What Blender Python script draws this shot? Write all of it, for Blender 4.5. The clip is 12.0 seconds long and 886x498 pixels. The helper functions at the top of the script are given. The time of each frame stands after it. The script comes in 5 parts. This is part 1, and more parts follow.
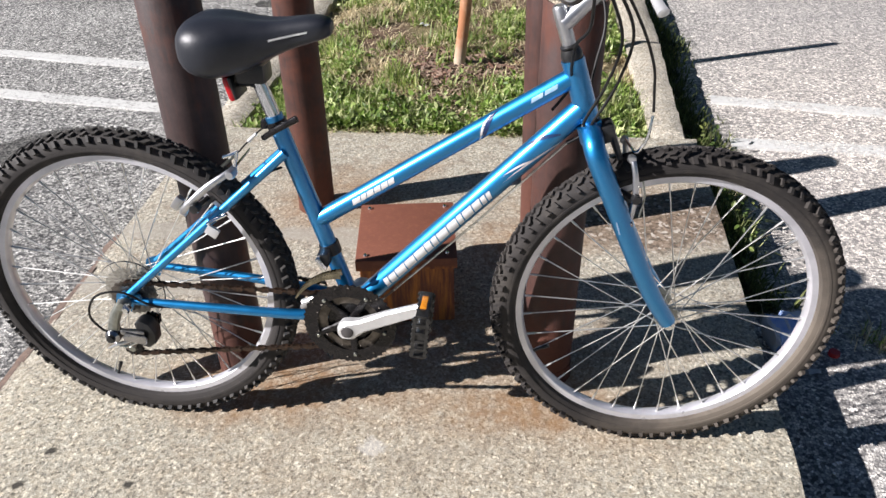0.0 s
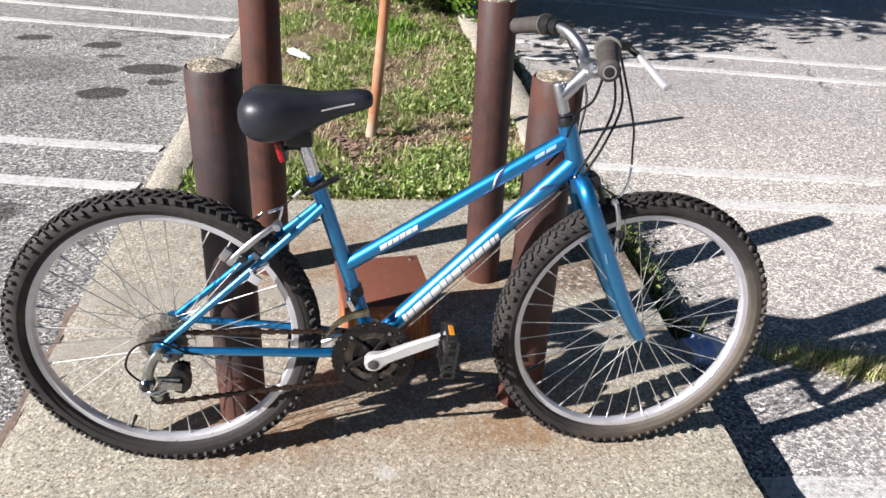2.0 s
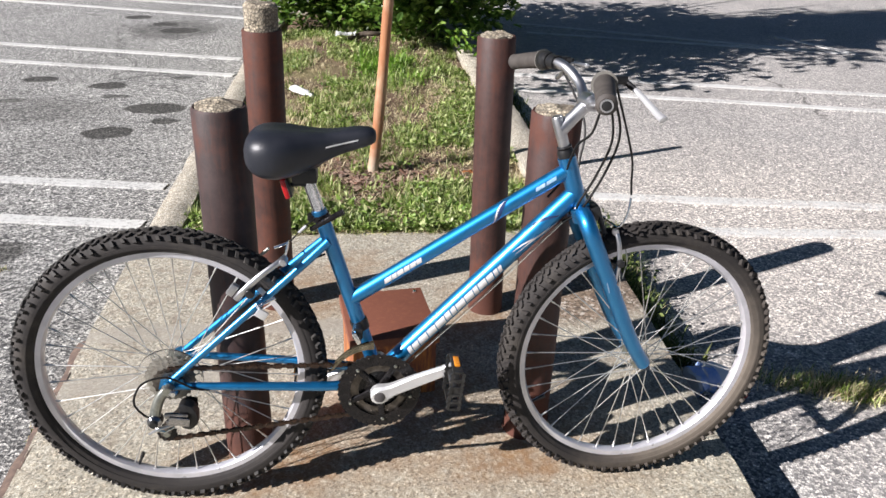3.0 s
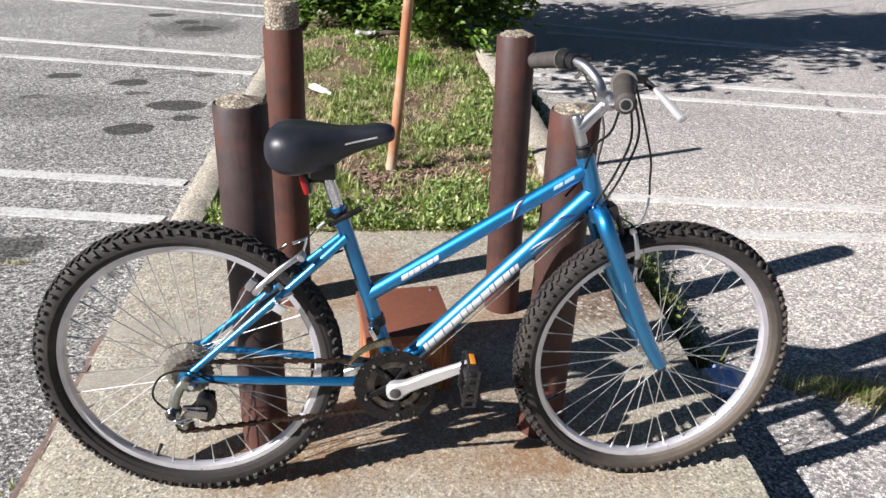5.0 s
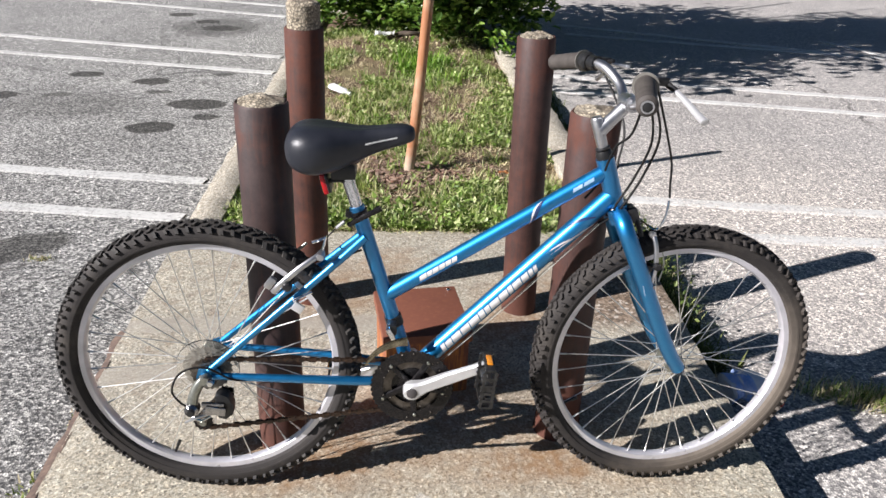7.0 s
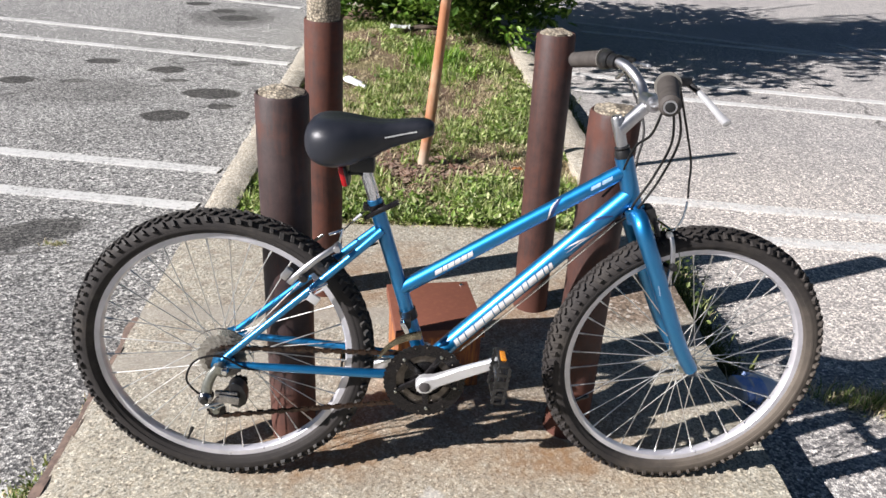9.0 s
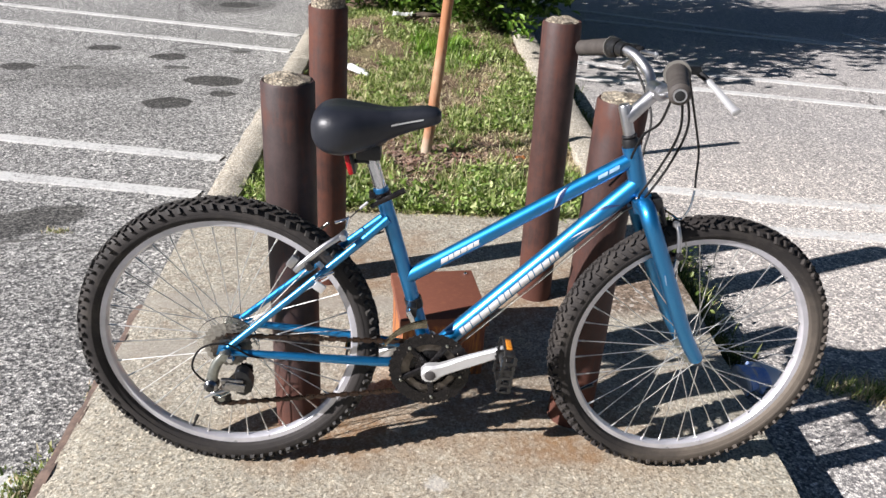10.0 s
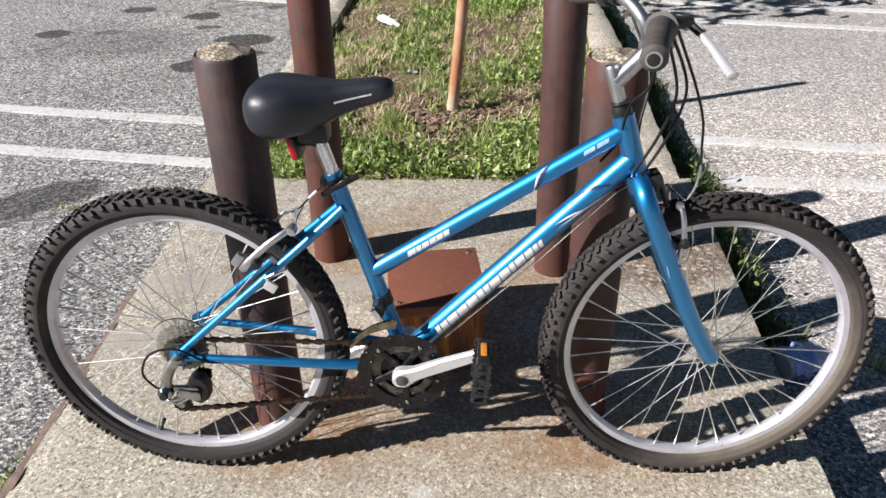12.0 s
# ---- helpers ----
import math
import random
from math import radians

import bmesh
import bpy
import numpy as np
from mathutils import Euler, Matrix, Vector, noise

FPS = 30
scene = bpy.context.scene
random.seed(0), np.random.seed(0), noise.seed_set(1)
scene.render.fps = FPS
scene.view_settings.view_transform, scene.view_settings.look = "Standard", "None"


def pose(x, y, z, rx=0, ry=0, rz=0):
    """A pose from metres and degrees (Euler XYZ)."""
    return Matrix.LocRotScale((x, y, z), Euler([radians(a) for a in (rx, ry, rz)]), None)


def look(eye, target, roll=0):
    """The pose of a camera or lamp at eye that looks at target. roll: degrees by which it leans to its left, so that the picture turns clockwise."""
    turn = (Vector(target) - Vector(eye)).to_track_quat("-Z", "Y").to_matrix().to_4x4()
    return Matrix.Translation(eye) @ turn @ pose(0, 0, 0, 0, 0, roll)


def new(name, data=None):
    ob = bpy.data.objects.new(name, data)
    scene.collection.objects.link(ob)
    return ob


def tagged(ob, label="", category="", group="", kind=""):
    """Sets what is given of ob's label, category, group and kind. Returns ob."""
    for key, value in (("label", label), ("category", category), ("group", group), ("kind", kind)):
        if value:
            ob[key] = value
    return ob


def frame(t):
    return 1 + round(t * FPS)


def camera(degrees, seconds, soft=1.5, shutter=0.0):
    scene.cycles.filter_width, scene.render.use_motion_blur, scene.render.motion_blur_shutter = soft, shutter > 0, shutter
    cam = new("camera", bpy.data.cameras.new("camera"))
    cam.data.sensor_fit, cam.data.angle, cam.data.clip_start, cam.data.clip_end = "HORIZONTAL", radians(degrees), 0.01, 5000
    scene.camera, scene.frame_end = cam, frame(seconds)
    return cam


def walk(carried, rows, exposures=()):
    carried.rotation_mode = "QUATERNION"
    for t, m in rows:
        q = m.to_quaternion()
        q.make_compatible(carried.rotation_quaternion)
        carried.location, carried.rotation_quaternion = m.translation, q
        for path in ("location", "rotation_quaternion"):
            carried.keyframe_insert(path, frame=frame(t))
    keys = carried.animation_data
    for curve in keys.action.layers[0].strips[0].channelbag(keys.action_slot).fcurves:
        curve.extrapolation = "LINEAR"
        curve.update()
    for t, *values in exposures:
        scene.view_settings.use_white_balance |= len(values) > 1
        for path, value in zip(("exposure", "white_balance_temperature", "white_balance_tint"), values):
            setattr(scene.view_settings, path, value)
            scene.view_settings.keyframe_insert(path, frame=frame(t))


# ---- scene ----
cam = camera(60.6, 12.0)
PATH = [
    (0, (0.75, -1.148, 1.258), (0.555, 0.489, 0.126), -1.5),
    (0.2, (0.787, -1.214, 1.266), (0.578, 0.406, 0.112), -3.1),
    (0.4, (0.772, -1.254, 1.285), (0.583, 0.399, 0.175), -3.2),
    (0.5, (0.75, -1.268, 1.292), (0.573, 0.405, 0.21), -2.9),
    (0.7, (0.644, -1.302, 1.298), (0.492, 0.425, 0.3), -0.6),
    (0.9, (0.534, -1.326, 1.299), (0.382, 0.419, 0.334), -1.1),
    (1, (0.478, -1.336, 1.3), (0.368, 0.401, 0.315), -0.2),
    (1.2, (0.443, -1.348, 1.304), (0.43, 0.371, 0.282), 0.1),
    (1.4, (0.433, -1.357, 1.308), (0.508, 0.353, 0.272), 1.5),
    (1.5, (0.426, -1.362, 1.306), (0.526, 0.353, 0.282), 1.2),
    (1.8, (0.415, -1.377, 1.315), (0.587, 0.353, 0.327), 2.2),
    (2, (0.412, -1.39, 1.319), (0.62, 0.352, 0.36), 2.8),
    (2.2, (0.409, -1.404, 1.323), (0.62, 0.351, 0.388), 2.6),
    (2.5, (0.407, -1.411, 1.327), (0.595, 0.362, 0.422), 1.4),
    (2.7, (0.407, -1.408, 1.329), (0.605, 0.375, 0.444), 1.4),
    (4.5, (0.403, -1.411, 1.327), (0.591, 0.373, 0.444), 2.9),
    (5, (0.405, -1.415, 1.327), (0.565, 0.371, 0.441), 1.8),
    (5.5, (0.405, -1.421, 1.328), (0.545, 0.364, 0.436), 1.2),
    (6, (0.4, -1.412, 1.328), (0.528, 0.377, 0.444), 1.5),
    (6.5, (0.4, -1.413, 1.327), (0.523, 0.378, 0.444), 1.6),
    (8.5, (0.394, -1.426, 1.33), (0.492, 0.357, 0.431), 3.0),
    (9, (0.383, -1.418, 1.328), (0.479, 0.366, 0.43), 3.0),
    (9.5, (0.375, -1.414, 1.326), (0.469, 0.364, 0.415), 3.2),
    (10, (0.371, -1.415, 1.326), (0.467, 0.356, 0.401), 3.2),
    (10.5, (0.371, -1.422, 1.329), (0.46, 0.347, 0.401), 3.4),
    (11, (0.377, -1.418, 1.327), (0.471, 0.351, 0.399), 3.1),
    (11.3, (0.396, -1.384, 1.323), (0.493, 0.371, 0.369), 3.3),
    (11.5, (0.434, -1.336, 1.307), (0.529, 0.407, 0.33), 3.8),
    (11.7, (0.496, -1.273, 1.304), (0.584, 0.442, 0.279), 2.3),
    (11.9, (0.545, -1.221, 1.312), (0.539, 0.485, 0.268), 0.1),
    (12, (0.58, -1.19, 1.306), (0.486, 0.509, 0.255), -1.3),
]
walk(cam, [(t, look(eye, target, roll)) for t, eye, target, roll in PATH], [(0, 0.92, 6330, 14), (1.5, 0.98, 6330, 14), (2.5, 0.89, 6330, 14), (5, 0.87, 6330, 14), (12, 0.85, 6330, 14)])

# ---- sun, sky ----
SUN_EL, SUN_AZ = radians(30.3), radians(22.0)
way = Vector((math.cos(SUN_AZ) * math.cos(SUN_EL), math.sin(SUN_AZ) * math.cos(SUN_EL), -math.sin(SUN_EL)))
sun_data = bpy.data.lights.new("sun", "SUN")
sun_data.energy, sun_data.angle, sun_data.color = 5.0, radians(0.53), (1.0, 0.962, 0.925)
sun = new("sun", sun_data)
sun.matrix_world = look((0, 0, 30), Vector((0, 0, 30)) + way)

sky_world = bpy.data.worlds.new("sky")
scene.world = sky_world
sky_world.use_nodes = True
sky = sky_world.node_tree.nodes.new("ShaderNodeTexSky")
sky.sky_type, sky.sun_disc = "NISHITA", False
sky.air_density, sky.dust_density, sky.ozone_density = 1.0, 0.2, 4.0
sky.sun_elevation, sky.sun_rotation = SUN_EL, math.atan2(-way.x, -way.y)
sky_world.node_tree.links.new(sky.outputs[0], sky_world.node_tree.nodes["Background"].inputs[0])
sky_world.node_tree.nodes["Background"].inputs[1].default_value = 0.021


# ---- materials ----
class Nodes:
    """A material under construction; each call adds one node and returns its output."""

    def __init__(self, name, rough=0.5, metal=0.0):
        self.m = bpy.data.materials.new(name)
        self.m.use_nodes = True
        self.t = self.m.node_tree
        self.b = self.t.nodes["Principled BSDF"]
        self.b.inputs["Roughness"].default_value, self.b.inputs["Metallic"].default_value = rough, metal
        self.co = self.t.nodes.new("ShaderNodeTexCoord").outputs["Object"]

    def put(self, socket, value):
        if isinstance(value, bpy.types.NodeSocket):
            self.t.links.new(value, socket)
        elif isinstance(value, tuple) and len(value) == 3 and socket.type == "RGBA":
            socket.default_value = (*value, 1)
        else:
            socket.default_value = value

    def noise(self, scale, detail=4.0, rough=0.55, distort=0.0, co=None, colour=False):
        n = self.t.nodes.new("ShaderNodeTexNoise")
        self.put(n.inputs["Vector"], co or self.co)
        n.inputs["Scale"].default_value, n.inputs["Detail"].default_value = scale, detail
        n.inputs["Roughness"].default_value, n.inputs["Distortion"].default_value = rough, distort
        return n.outputs["Color" if colour else "Fac"]

    def cells(self, scale, out="Color", co=None, feature="F1", rand=1.0):
        n = self.t.nodes.new("ShaderNodeTexVoronoi")
        n.feature = feature
        self.put(n.inputs["Vector"], co or self.co)
        n.inputs["Scale"].default_value, n.inputs["Randomness"].default_value = scale, rand
        return n.outputs[out]

    def ramp(self, value, *stops):
        n = self.t.nodes.new("ShaderNodeValToRGB")
        self.put(n.inputs[0], value)
        el = n.color_ramp.elements
        while len(el) < len(stops):
            el.new(0.5)
        for e, (p, c) in zip(el, stops):
            e.position = p
            e.color = (c, c, c, 1) if isinstance(c, (int, float)) else (*c, 1)
        return n.outputs[0]

    def mix(self, fac, a, b, how="MIX"):
        n = self.t.nodes.new("ShaderNodeMix")
        n.data_type, n.blend_type = "RGBA", how
        self.put(n.inputs[0], fac)
        self.put(n.inputs[6], a)
        self.put(n.inputs[7], b)
        return n.outputs[2]

    def math(self, how, a, b=0.0, c=0.0):
        n = self.t.nodes.new("ShaderNodeMath")
        n.operation = how
        for s, v in zip(n.inputs, (a, b, c)):
            self.put(s, v)
        return n.outputs[0]

    def vec(self, how, a, b=(0, 0, 0)):
        n = self.t.nodes.new("ShaderNodeVectorMath")
        n.operation = how
        self.put(n.inputs[0], a)
        self.put(n.inputs[1], b)
        return n.outputs["Value"] if how in ("LENGTH", "DISTANCE", "DOT_PRODUCT") else n.outputs[0]

    def sep(self, v, i):
        n = self.t.nodes.new("ShaderNodeSeparateXYZ")
        self.put(n.inputs[0], v)
        return n.outputs[i]

    def rand(self):
        return self.t.nodes.new("ShaderNodeObjectInfo").outputs["Random"]

    def island(self):
        return self.t.nodes.new("ShaderNodeNewGeometry").outputs["Random Per Island"]

    def bump(self, height, strength=0.4, distance=0.002):
        n = self.t.nodes.new("ShaderNodeBump")
        n.inputs["Strength"].default_value, n.inputs["Distance"].default_value = strength, distance
        self.put(n.inputs["Height"], height)
        self.t.links.new(n.outputs[0], self.b.inputs["Normal"])

    def done(self, colour, rough=None):
        self.put(self.b.inputs["Base Color"], colour)
        if rough is not None:
            self.put(self.b.inputs["Roughness"], rough)
        return self.m


def patch(n, x, y, rx, ry, edge=0.12, turn=0.0, wob=None):
    """A mask, 1 inside an uneven ellipse on the ground."""
    d = n.vec("SUBTRACT", wob, (x, y, 0))
    c, s = math.cos(turn), math.sin(turn)
    u = n.math("DIVIDE", n.vec("DOT_PRODUCT", d, (c, s, 0)), rx)
    v = n.math("DIVIDE", n.vec("DOT_PRODUCT", d, (-s, c, 0)), ry)
    r = n.math("SQRT", n.math("ADD", n.math("MULTIPLY", u, u), n.math("MULTIPLY", v, v)))
    return n.ramp(n.math("SUBTRACT", r, 0.5), (max(0.0, 0.5 - edge), 1.0), (min(1.0, 0.5 + edge), 0.0))


def wobbled(n, scale=6.0, amount=0.12):
    w = n.vec("SUBTRACT", n.noise(scale, 4, colour=True), (0.5, 0.5, 0.5))
    big = n.t.nodes.new("ShaderNodeVectorMath")
    big.operation = "SCALE"
    n.put(big.inputs[0], w)
    big.inputs["Scale"].default_value = amount
    return n.vec("MULTIPLY", n.vec("ADD", n.co, big.outputs[0]), (1, 1, 0))


def asphalt_colours(n):
    """Old, greyed asphalt: pale stones and dark pits in a grey binder."""
    stones = n.cells(125, "Color")
    tone = n.sep(stones, 0)
    fine = n.noise(260, 3, 0.7)
    base = n.ramp(tone, (0.0, (0.05, 0.051, 0.053)), (0.22, (0.16, 0.16, 0.162)), (0.5, (0.36, 0.357, 0.35)), (0.75, (0.57, 0.562, 0.54)), (1.0, (0.76, 0.75, 0.725)))
    gaps = n.ramp(n.cells(125, "Distance", feature="DISTANCE_TO_EDGE"), (0.0, 0.32), (0.17, 1.04))
    base = n.mix(1.0, base, gaps, "MULTIPLY")
    base = n.mix(0.45, base, n.ramp(fine, (0.25, 0.55), (0.75, 1.5)), "MULTIPLY")
    chips = n.sep(n.cells(62, "Color"), 2)
    base = n.mix(0.82, base, n.ramp(chips, (0.0, 0.62), (0.3, 0.86), (0.72, 1.0), (0.86, 1.35), (1.0, 1.7)), "MULTIPLY")
    base = n.mix(1.0, base, n.ramp(n.noise(0.9, 5, 0.6), (0.3, 0.82), (0.7, 1.15)), "MULTIPLY")
    base = n.mix(1.0, base, (1.01, 1.005, 0.975), "MULTIPLY")
    # paler, pinker and more even in tone east of the island
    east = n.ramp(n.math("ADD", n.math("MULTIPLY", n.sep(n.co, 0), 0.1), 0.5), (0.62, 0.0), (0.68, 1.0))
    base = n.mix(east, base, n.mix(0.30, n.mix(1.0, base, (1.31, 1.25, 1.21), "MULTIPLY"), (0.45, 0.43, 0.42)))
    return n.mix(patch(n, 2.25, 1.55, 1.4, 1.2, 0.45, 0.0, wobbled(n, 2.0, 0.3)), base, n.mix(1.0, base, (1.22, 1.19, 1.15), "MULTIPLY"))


def asphalt():
    n = Nodes("asphalt", 0.9)
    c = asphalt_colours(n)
    wob = wobbled(n, 5.0, 0.16)
    fine_wob = wobbled(n, 14.0, 0.09)
    dark = 0.0
    for x, y, rx, ry, e, k in ((-1.15, 3.25, 0.155, 0.12, 0.05, 0.92), (-0.99, 3.79, 0.20, 0.13, 0.05, 0.92), (-0.87, 3.49, 0.09, 0.07, 0.08, 0.85),
                               (-1.47, 4.39, 0.14, 0.10, 0.05, 0.92), (-2.02, 4.58, 0.13, 0.09, 0.05, 0.92), (-0.99, 4.64, 0.08, 0.05, 0.08, 0.75),
                               (-1.33, 4.10, 0.10, 0.05, 0.08, 0.75), (-1.85, 3.75, 0.55, 0.35, 0.4, 0.42),
                               (-1.45, 6.65, 0.42, 0.50, 0.2, 0.55), (-1.40, 6.60, 0.20, 0.16, 0.05, 0.95), (-1.62, 6.95, 0.13, 0.11, 0.05, 0.95), (-1.98, 7.35, 0.14, 0.12, 0.06, 0.92), (-2.0, 3.98, 0.1, 0.06, 0.08, 0.75),
                               (-2.38, 3.95, 0.13, 0.10, 0.05, 0.92), (-1.4, 2.9, 0.5, 0.3, 0.45, 0.2), (-1.05, 0.35, 0.9, 0.8, 0.45, 0.26)):
        m = patch(n, x, y, rx, ry, e, 0.0, fine_wob if rx < 0.3 else wob)
        dark = n.math("MAXIMUM", dark, n.math("MULTIPLY", m, k))
    dark = n.math("MAXIMUM", dark, n.math("MULTIPLY", patch(n, -1.25, 1.51, 0.27, 0.13, 0.10, 0.62, fine_wob), 0.8))
    dark = n.math("MULTIPLY", dark, n.ramp(n.noise(38, 4, 0.7), (0.3, 0.78), (0.55, 1.0)))
    c = n.mix(dark, c, n.mix(1.0, c, (0.10, 0.095, 0.085), "MULTIPLY"))
    crack = n.cells(0.33, "Distance", co=wobbled(n, 1.6, 0.9), feature="DISTANCE_TO_EDGE")
    west = n.ramp(n.math("ADD", n.math("MULTIPLY", n.sep(n.co, 0), 0.1), 0.5), (0.46, 1.0), (0.5, 0.0))
    c = n.mix(n.math("MULTIPLY", n.ramp(crack, (0.0, 0.75), (0.004, 0.0)), west), c, (0.05, 0.048, 0.045))
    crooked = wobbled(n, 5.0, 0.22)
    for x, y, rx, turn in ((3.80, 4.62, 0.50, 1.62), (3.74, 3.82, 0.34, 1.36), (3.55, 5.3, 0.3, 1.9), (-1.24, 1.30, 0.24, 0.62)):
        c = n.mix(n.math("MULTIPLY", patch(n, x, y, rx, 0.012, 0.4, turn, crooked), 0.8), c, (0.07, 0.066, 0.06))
    n.bump(n.math("ADD", n.cells(125, "Distance"), n.noise(260, 2)), 0.55, 0.004)
    return n.done(c)


def line_paint():
    n = Nodes("worn_line_paint", 0.75)
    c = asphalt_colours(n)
    paint = n.mix(n.noise(40, 4), (0.70, 0.70, 0.67), (0.54, 0.54, 0.52))
    wear = n.math("ADD", n.noise(55, 5, 0.7), n.math("MULTIPLY", n.noise(3.0, 3), 0.5))
    n.bump(n.math("ADD", n.cells(125, "Distance"), n.noise(260, 2)), 0.4, 0.003)
    return n.done(n.mix(n.ramp(wear, (0.71, 0.0), (0.93, 0.9)), paint, c))


def concrete(name, warm, rust=False, stain=True, gaps=False):
    """Exposed-aggregate concrete; with rust run off the steel posts where they stand in it."""
    n = Nodes(name, 0.88)
    tone = n.sep(n.cells(190, "Color", co=n.vec("ADD", n.co, n.vec("MULTIPLY", n.noise(70, 3, colour=True), (0.012, 0.012, 0.012)))), 1)
    mortar = n.mix(n.noise(1.7, 5, 0.6), warm, tuple(v * 0.80 for v in warm))
    mortar = n.mix(n.ramp(n.noise(46, 5, 0.7), (0.38, 0.0), (0.66, 0.55)), mortar, tuple(v * k for v, k in zip(warm, (0.86, 0.76, 0.64))))
    c = n.mix(1.0, mortar, n.ramp(tone, (0.0, 0.42), (0.14, 0.72), (0.34, 0.95), (0.70, 1.06), (0.90, 1.38), (1.0, 1.75)), "MULTIPLY")
    c = n.mix(0.9, c, n.ramp(n.noise(240, 4, 0.8), (0.3, 0.42), (0.7, 1.6)), "MULTIPLY")
    c = n.mix(0.9, c, n.ramp(n.noise(85, 4, 0.75), (0.3, (0.50, 0.48, 0.45)), (0.5, (1.0, 1.0, 1.0)), (0.7, (1.42, 1.44, 1.46))), "MULTIPLY")
    if gaps:
        c = n.mix(1.0, c, n.ramp(n.cells(115, "Distance", feature="DISTANCE_TO_EDGE"), (0.0, 0.25), (0.22, 1.0)), "MULTIPLY")
        c = n.mix(n.ramp(n.noise(18, 4), (0.5, 0.0), (0.66, 0.6)), c, (0.13, 0.105, 0.08))
    if stain:
        c = n.mix(n.ramp(n.noise(5.0, 6, 0.65), (0.52, 0.0), (0.74, 0.5)), c, (0.22, 0.19, 0.145))
    if rust:
        older = n.ramp(n.math("ADD", n.sep(n.co, 1), n.math("MULTIPLY", n.noise(3.5, 4), 0.25)), (0.20, 0.0), (0.42, 1.0))
        c = n.mix(older, c, n.mix(0.06, n.mix(1.0, c, (0.97, 0.975, 0.99), "MULTIPLY"), (0.285, 0.270, 0.240)))
        # brown grit trodden into the back of the slab
        grit = n.math("MULTIPLY", older, n.ramp(n.noise(17, 6, 0.75), (0.51, 0.0), (0.63, 0.48)))
        c = n.mix(grit, c, n.mix(n.noise(120, 3), (0.24, 0.165, 0.105), (0.10, 0.07, 0.05)))
        wob = wobbled(n, 9.0, 0.16)
        red = 0.0
        for x, y, rx, ry, t, k in ((0.80, 0.07, 0.20, 0.10, 0.2, 0.85), (0.17, 0.10, 0.22, 0.14, 0.1, 0.8), (0.84, 0.04, 0.30, 0.13, 0.0, 0.35),
                                   (0.80, 0.74, 0.18, 0.12, 0.3, 0.6), (0.18, 0.92, 0.24, 0.20, 0.3, 0.55), (0.36, 1.14, 0.13, 0.09, 0.5, 0.45), (0.47, 0.30, 0.28, 0.11, 0.2, 0.6),
                                   (1.05, 0.95, 0.34, 0.15, 0.1, 0.5), (0.55, -0.12, 0.50, 0.10, 0.1, 0.15), (0.58, 0.16, 0.42, 0.20, 0.1, 0.5)):
            red = n.math("MAXIMUM", red, n.math("MULTIPLY", patch(n, x, y, rx, ry, 0.4, t, wob), k))
        red = n.math("MULTIPLY", red, n.ramp(n.noise(22, 5, 0.65), (0.3, 0.35), (0.6, 1.0)))
        c = n.mix(red, c, n.mix(n.noise(35, 3), (0.33, 0.18, 0.065), (0.17, 0.08, 0.035)))
        # a worn strip where the brown stones stand bare
        bare = n.math("MULTIPLY", patch(n, 1.17, 0.87, 0.27, 0.17, 0.2, 0.25, wobbled(n, 8.0, 0.10)), n.ramp(n.noise(16, 4, 0.6), (0.25, 0.55), (0.5, 1.0)))
        stones = n.ramp(n.sep(n.cells(105, "Color"), 0), (0.0, (0.06, 0.042, 0.03)), (0.45, (0.155, 0.108, 0.072)), (0.8, (0.29, 0.215, 0.155)), (1.0, (0.58, 0.53, 0.46)))
        c = n.mix(n.math("MULTIPLY", bare, 0.9), c, stones)
        for x, y, rx, ry, t in ((-0.25, 0.705, 0.34, 0.048, 0.03), (-0.24, 0.444, 0.32, 0.046, 0.03), (0.30, 0.72, 0.30, 0.05, 0.02)):
            c = n.mix(n.math("MULTIPLY", patch(n, x, y, rx, ry, 0.14, t, wobbled(n, 9.0, 0.07)), 0.62), c, n.mix(n.noise(60, 4), (0.40, 0.37, 0.31), (0.30, 0.275, 0.235)))
        for x, y in ((-0.225, -0.152), (-0.248, -0.242), (-0.02, -0.22)):
            c = n.mix(patch(n, x, y, 0.012, 0.009, 0.3, 0.4, wobbled(n, 60, 0.02)), c, (0.05, 0.045, 0.035))
        c = n.mix(n.math("MULTIPLY", patch(n, 0.461, -0.078, 0.025, 0.02, 0.3, 0.0, wobbled(n, 50, 0.04)), 0.38), c, (0.70, 0.69, 0.66))
    n.bump(n.math("ADD", n.noise(110, 4, 0.7), n.noise(320, 3, 0.7)), 0.42, 0.0032)
    return n.done(c)


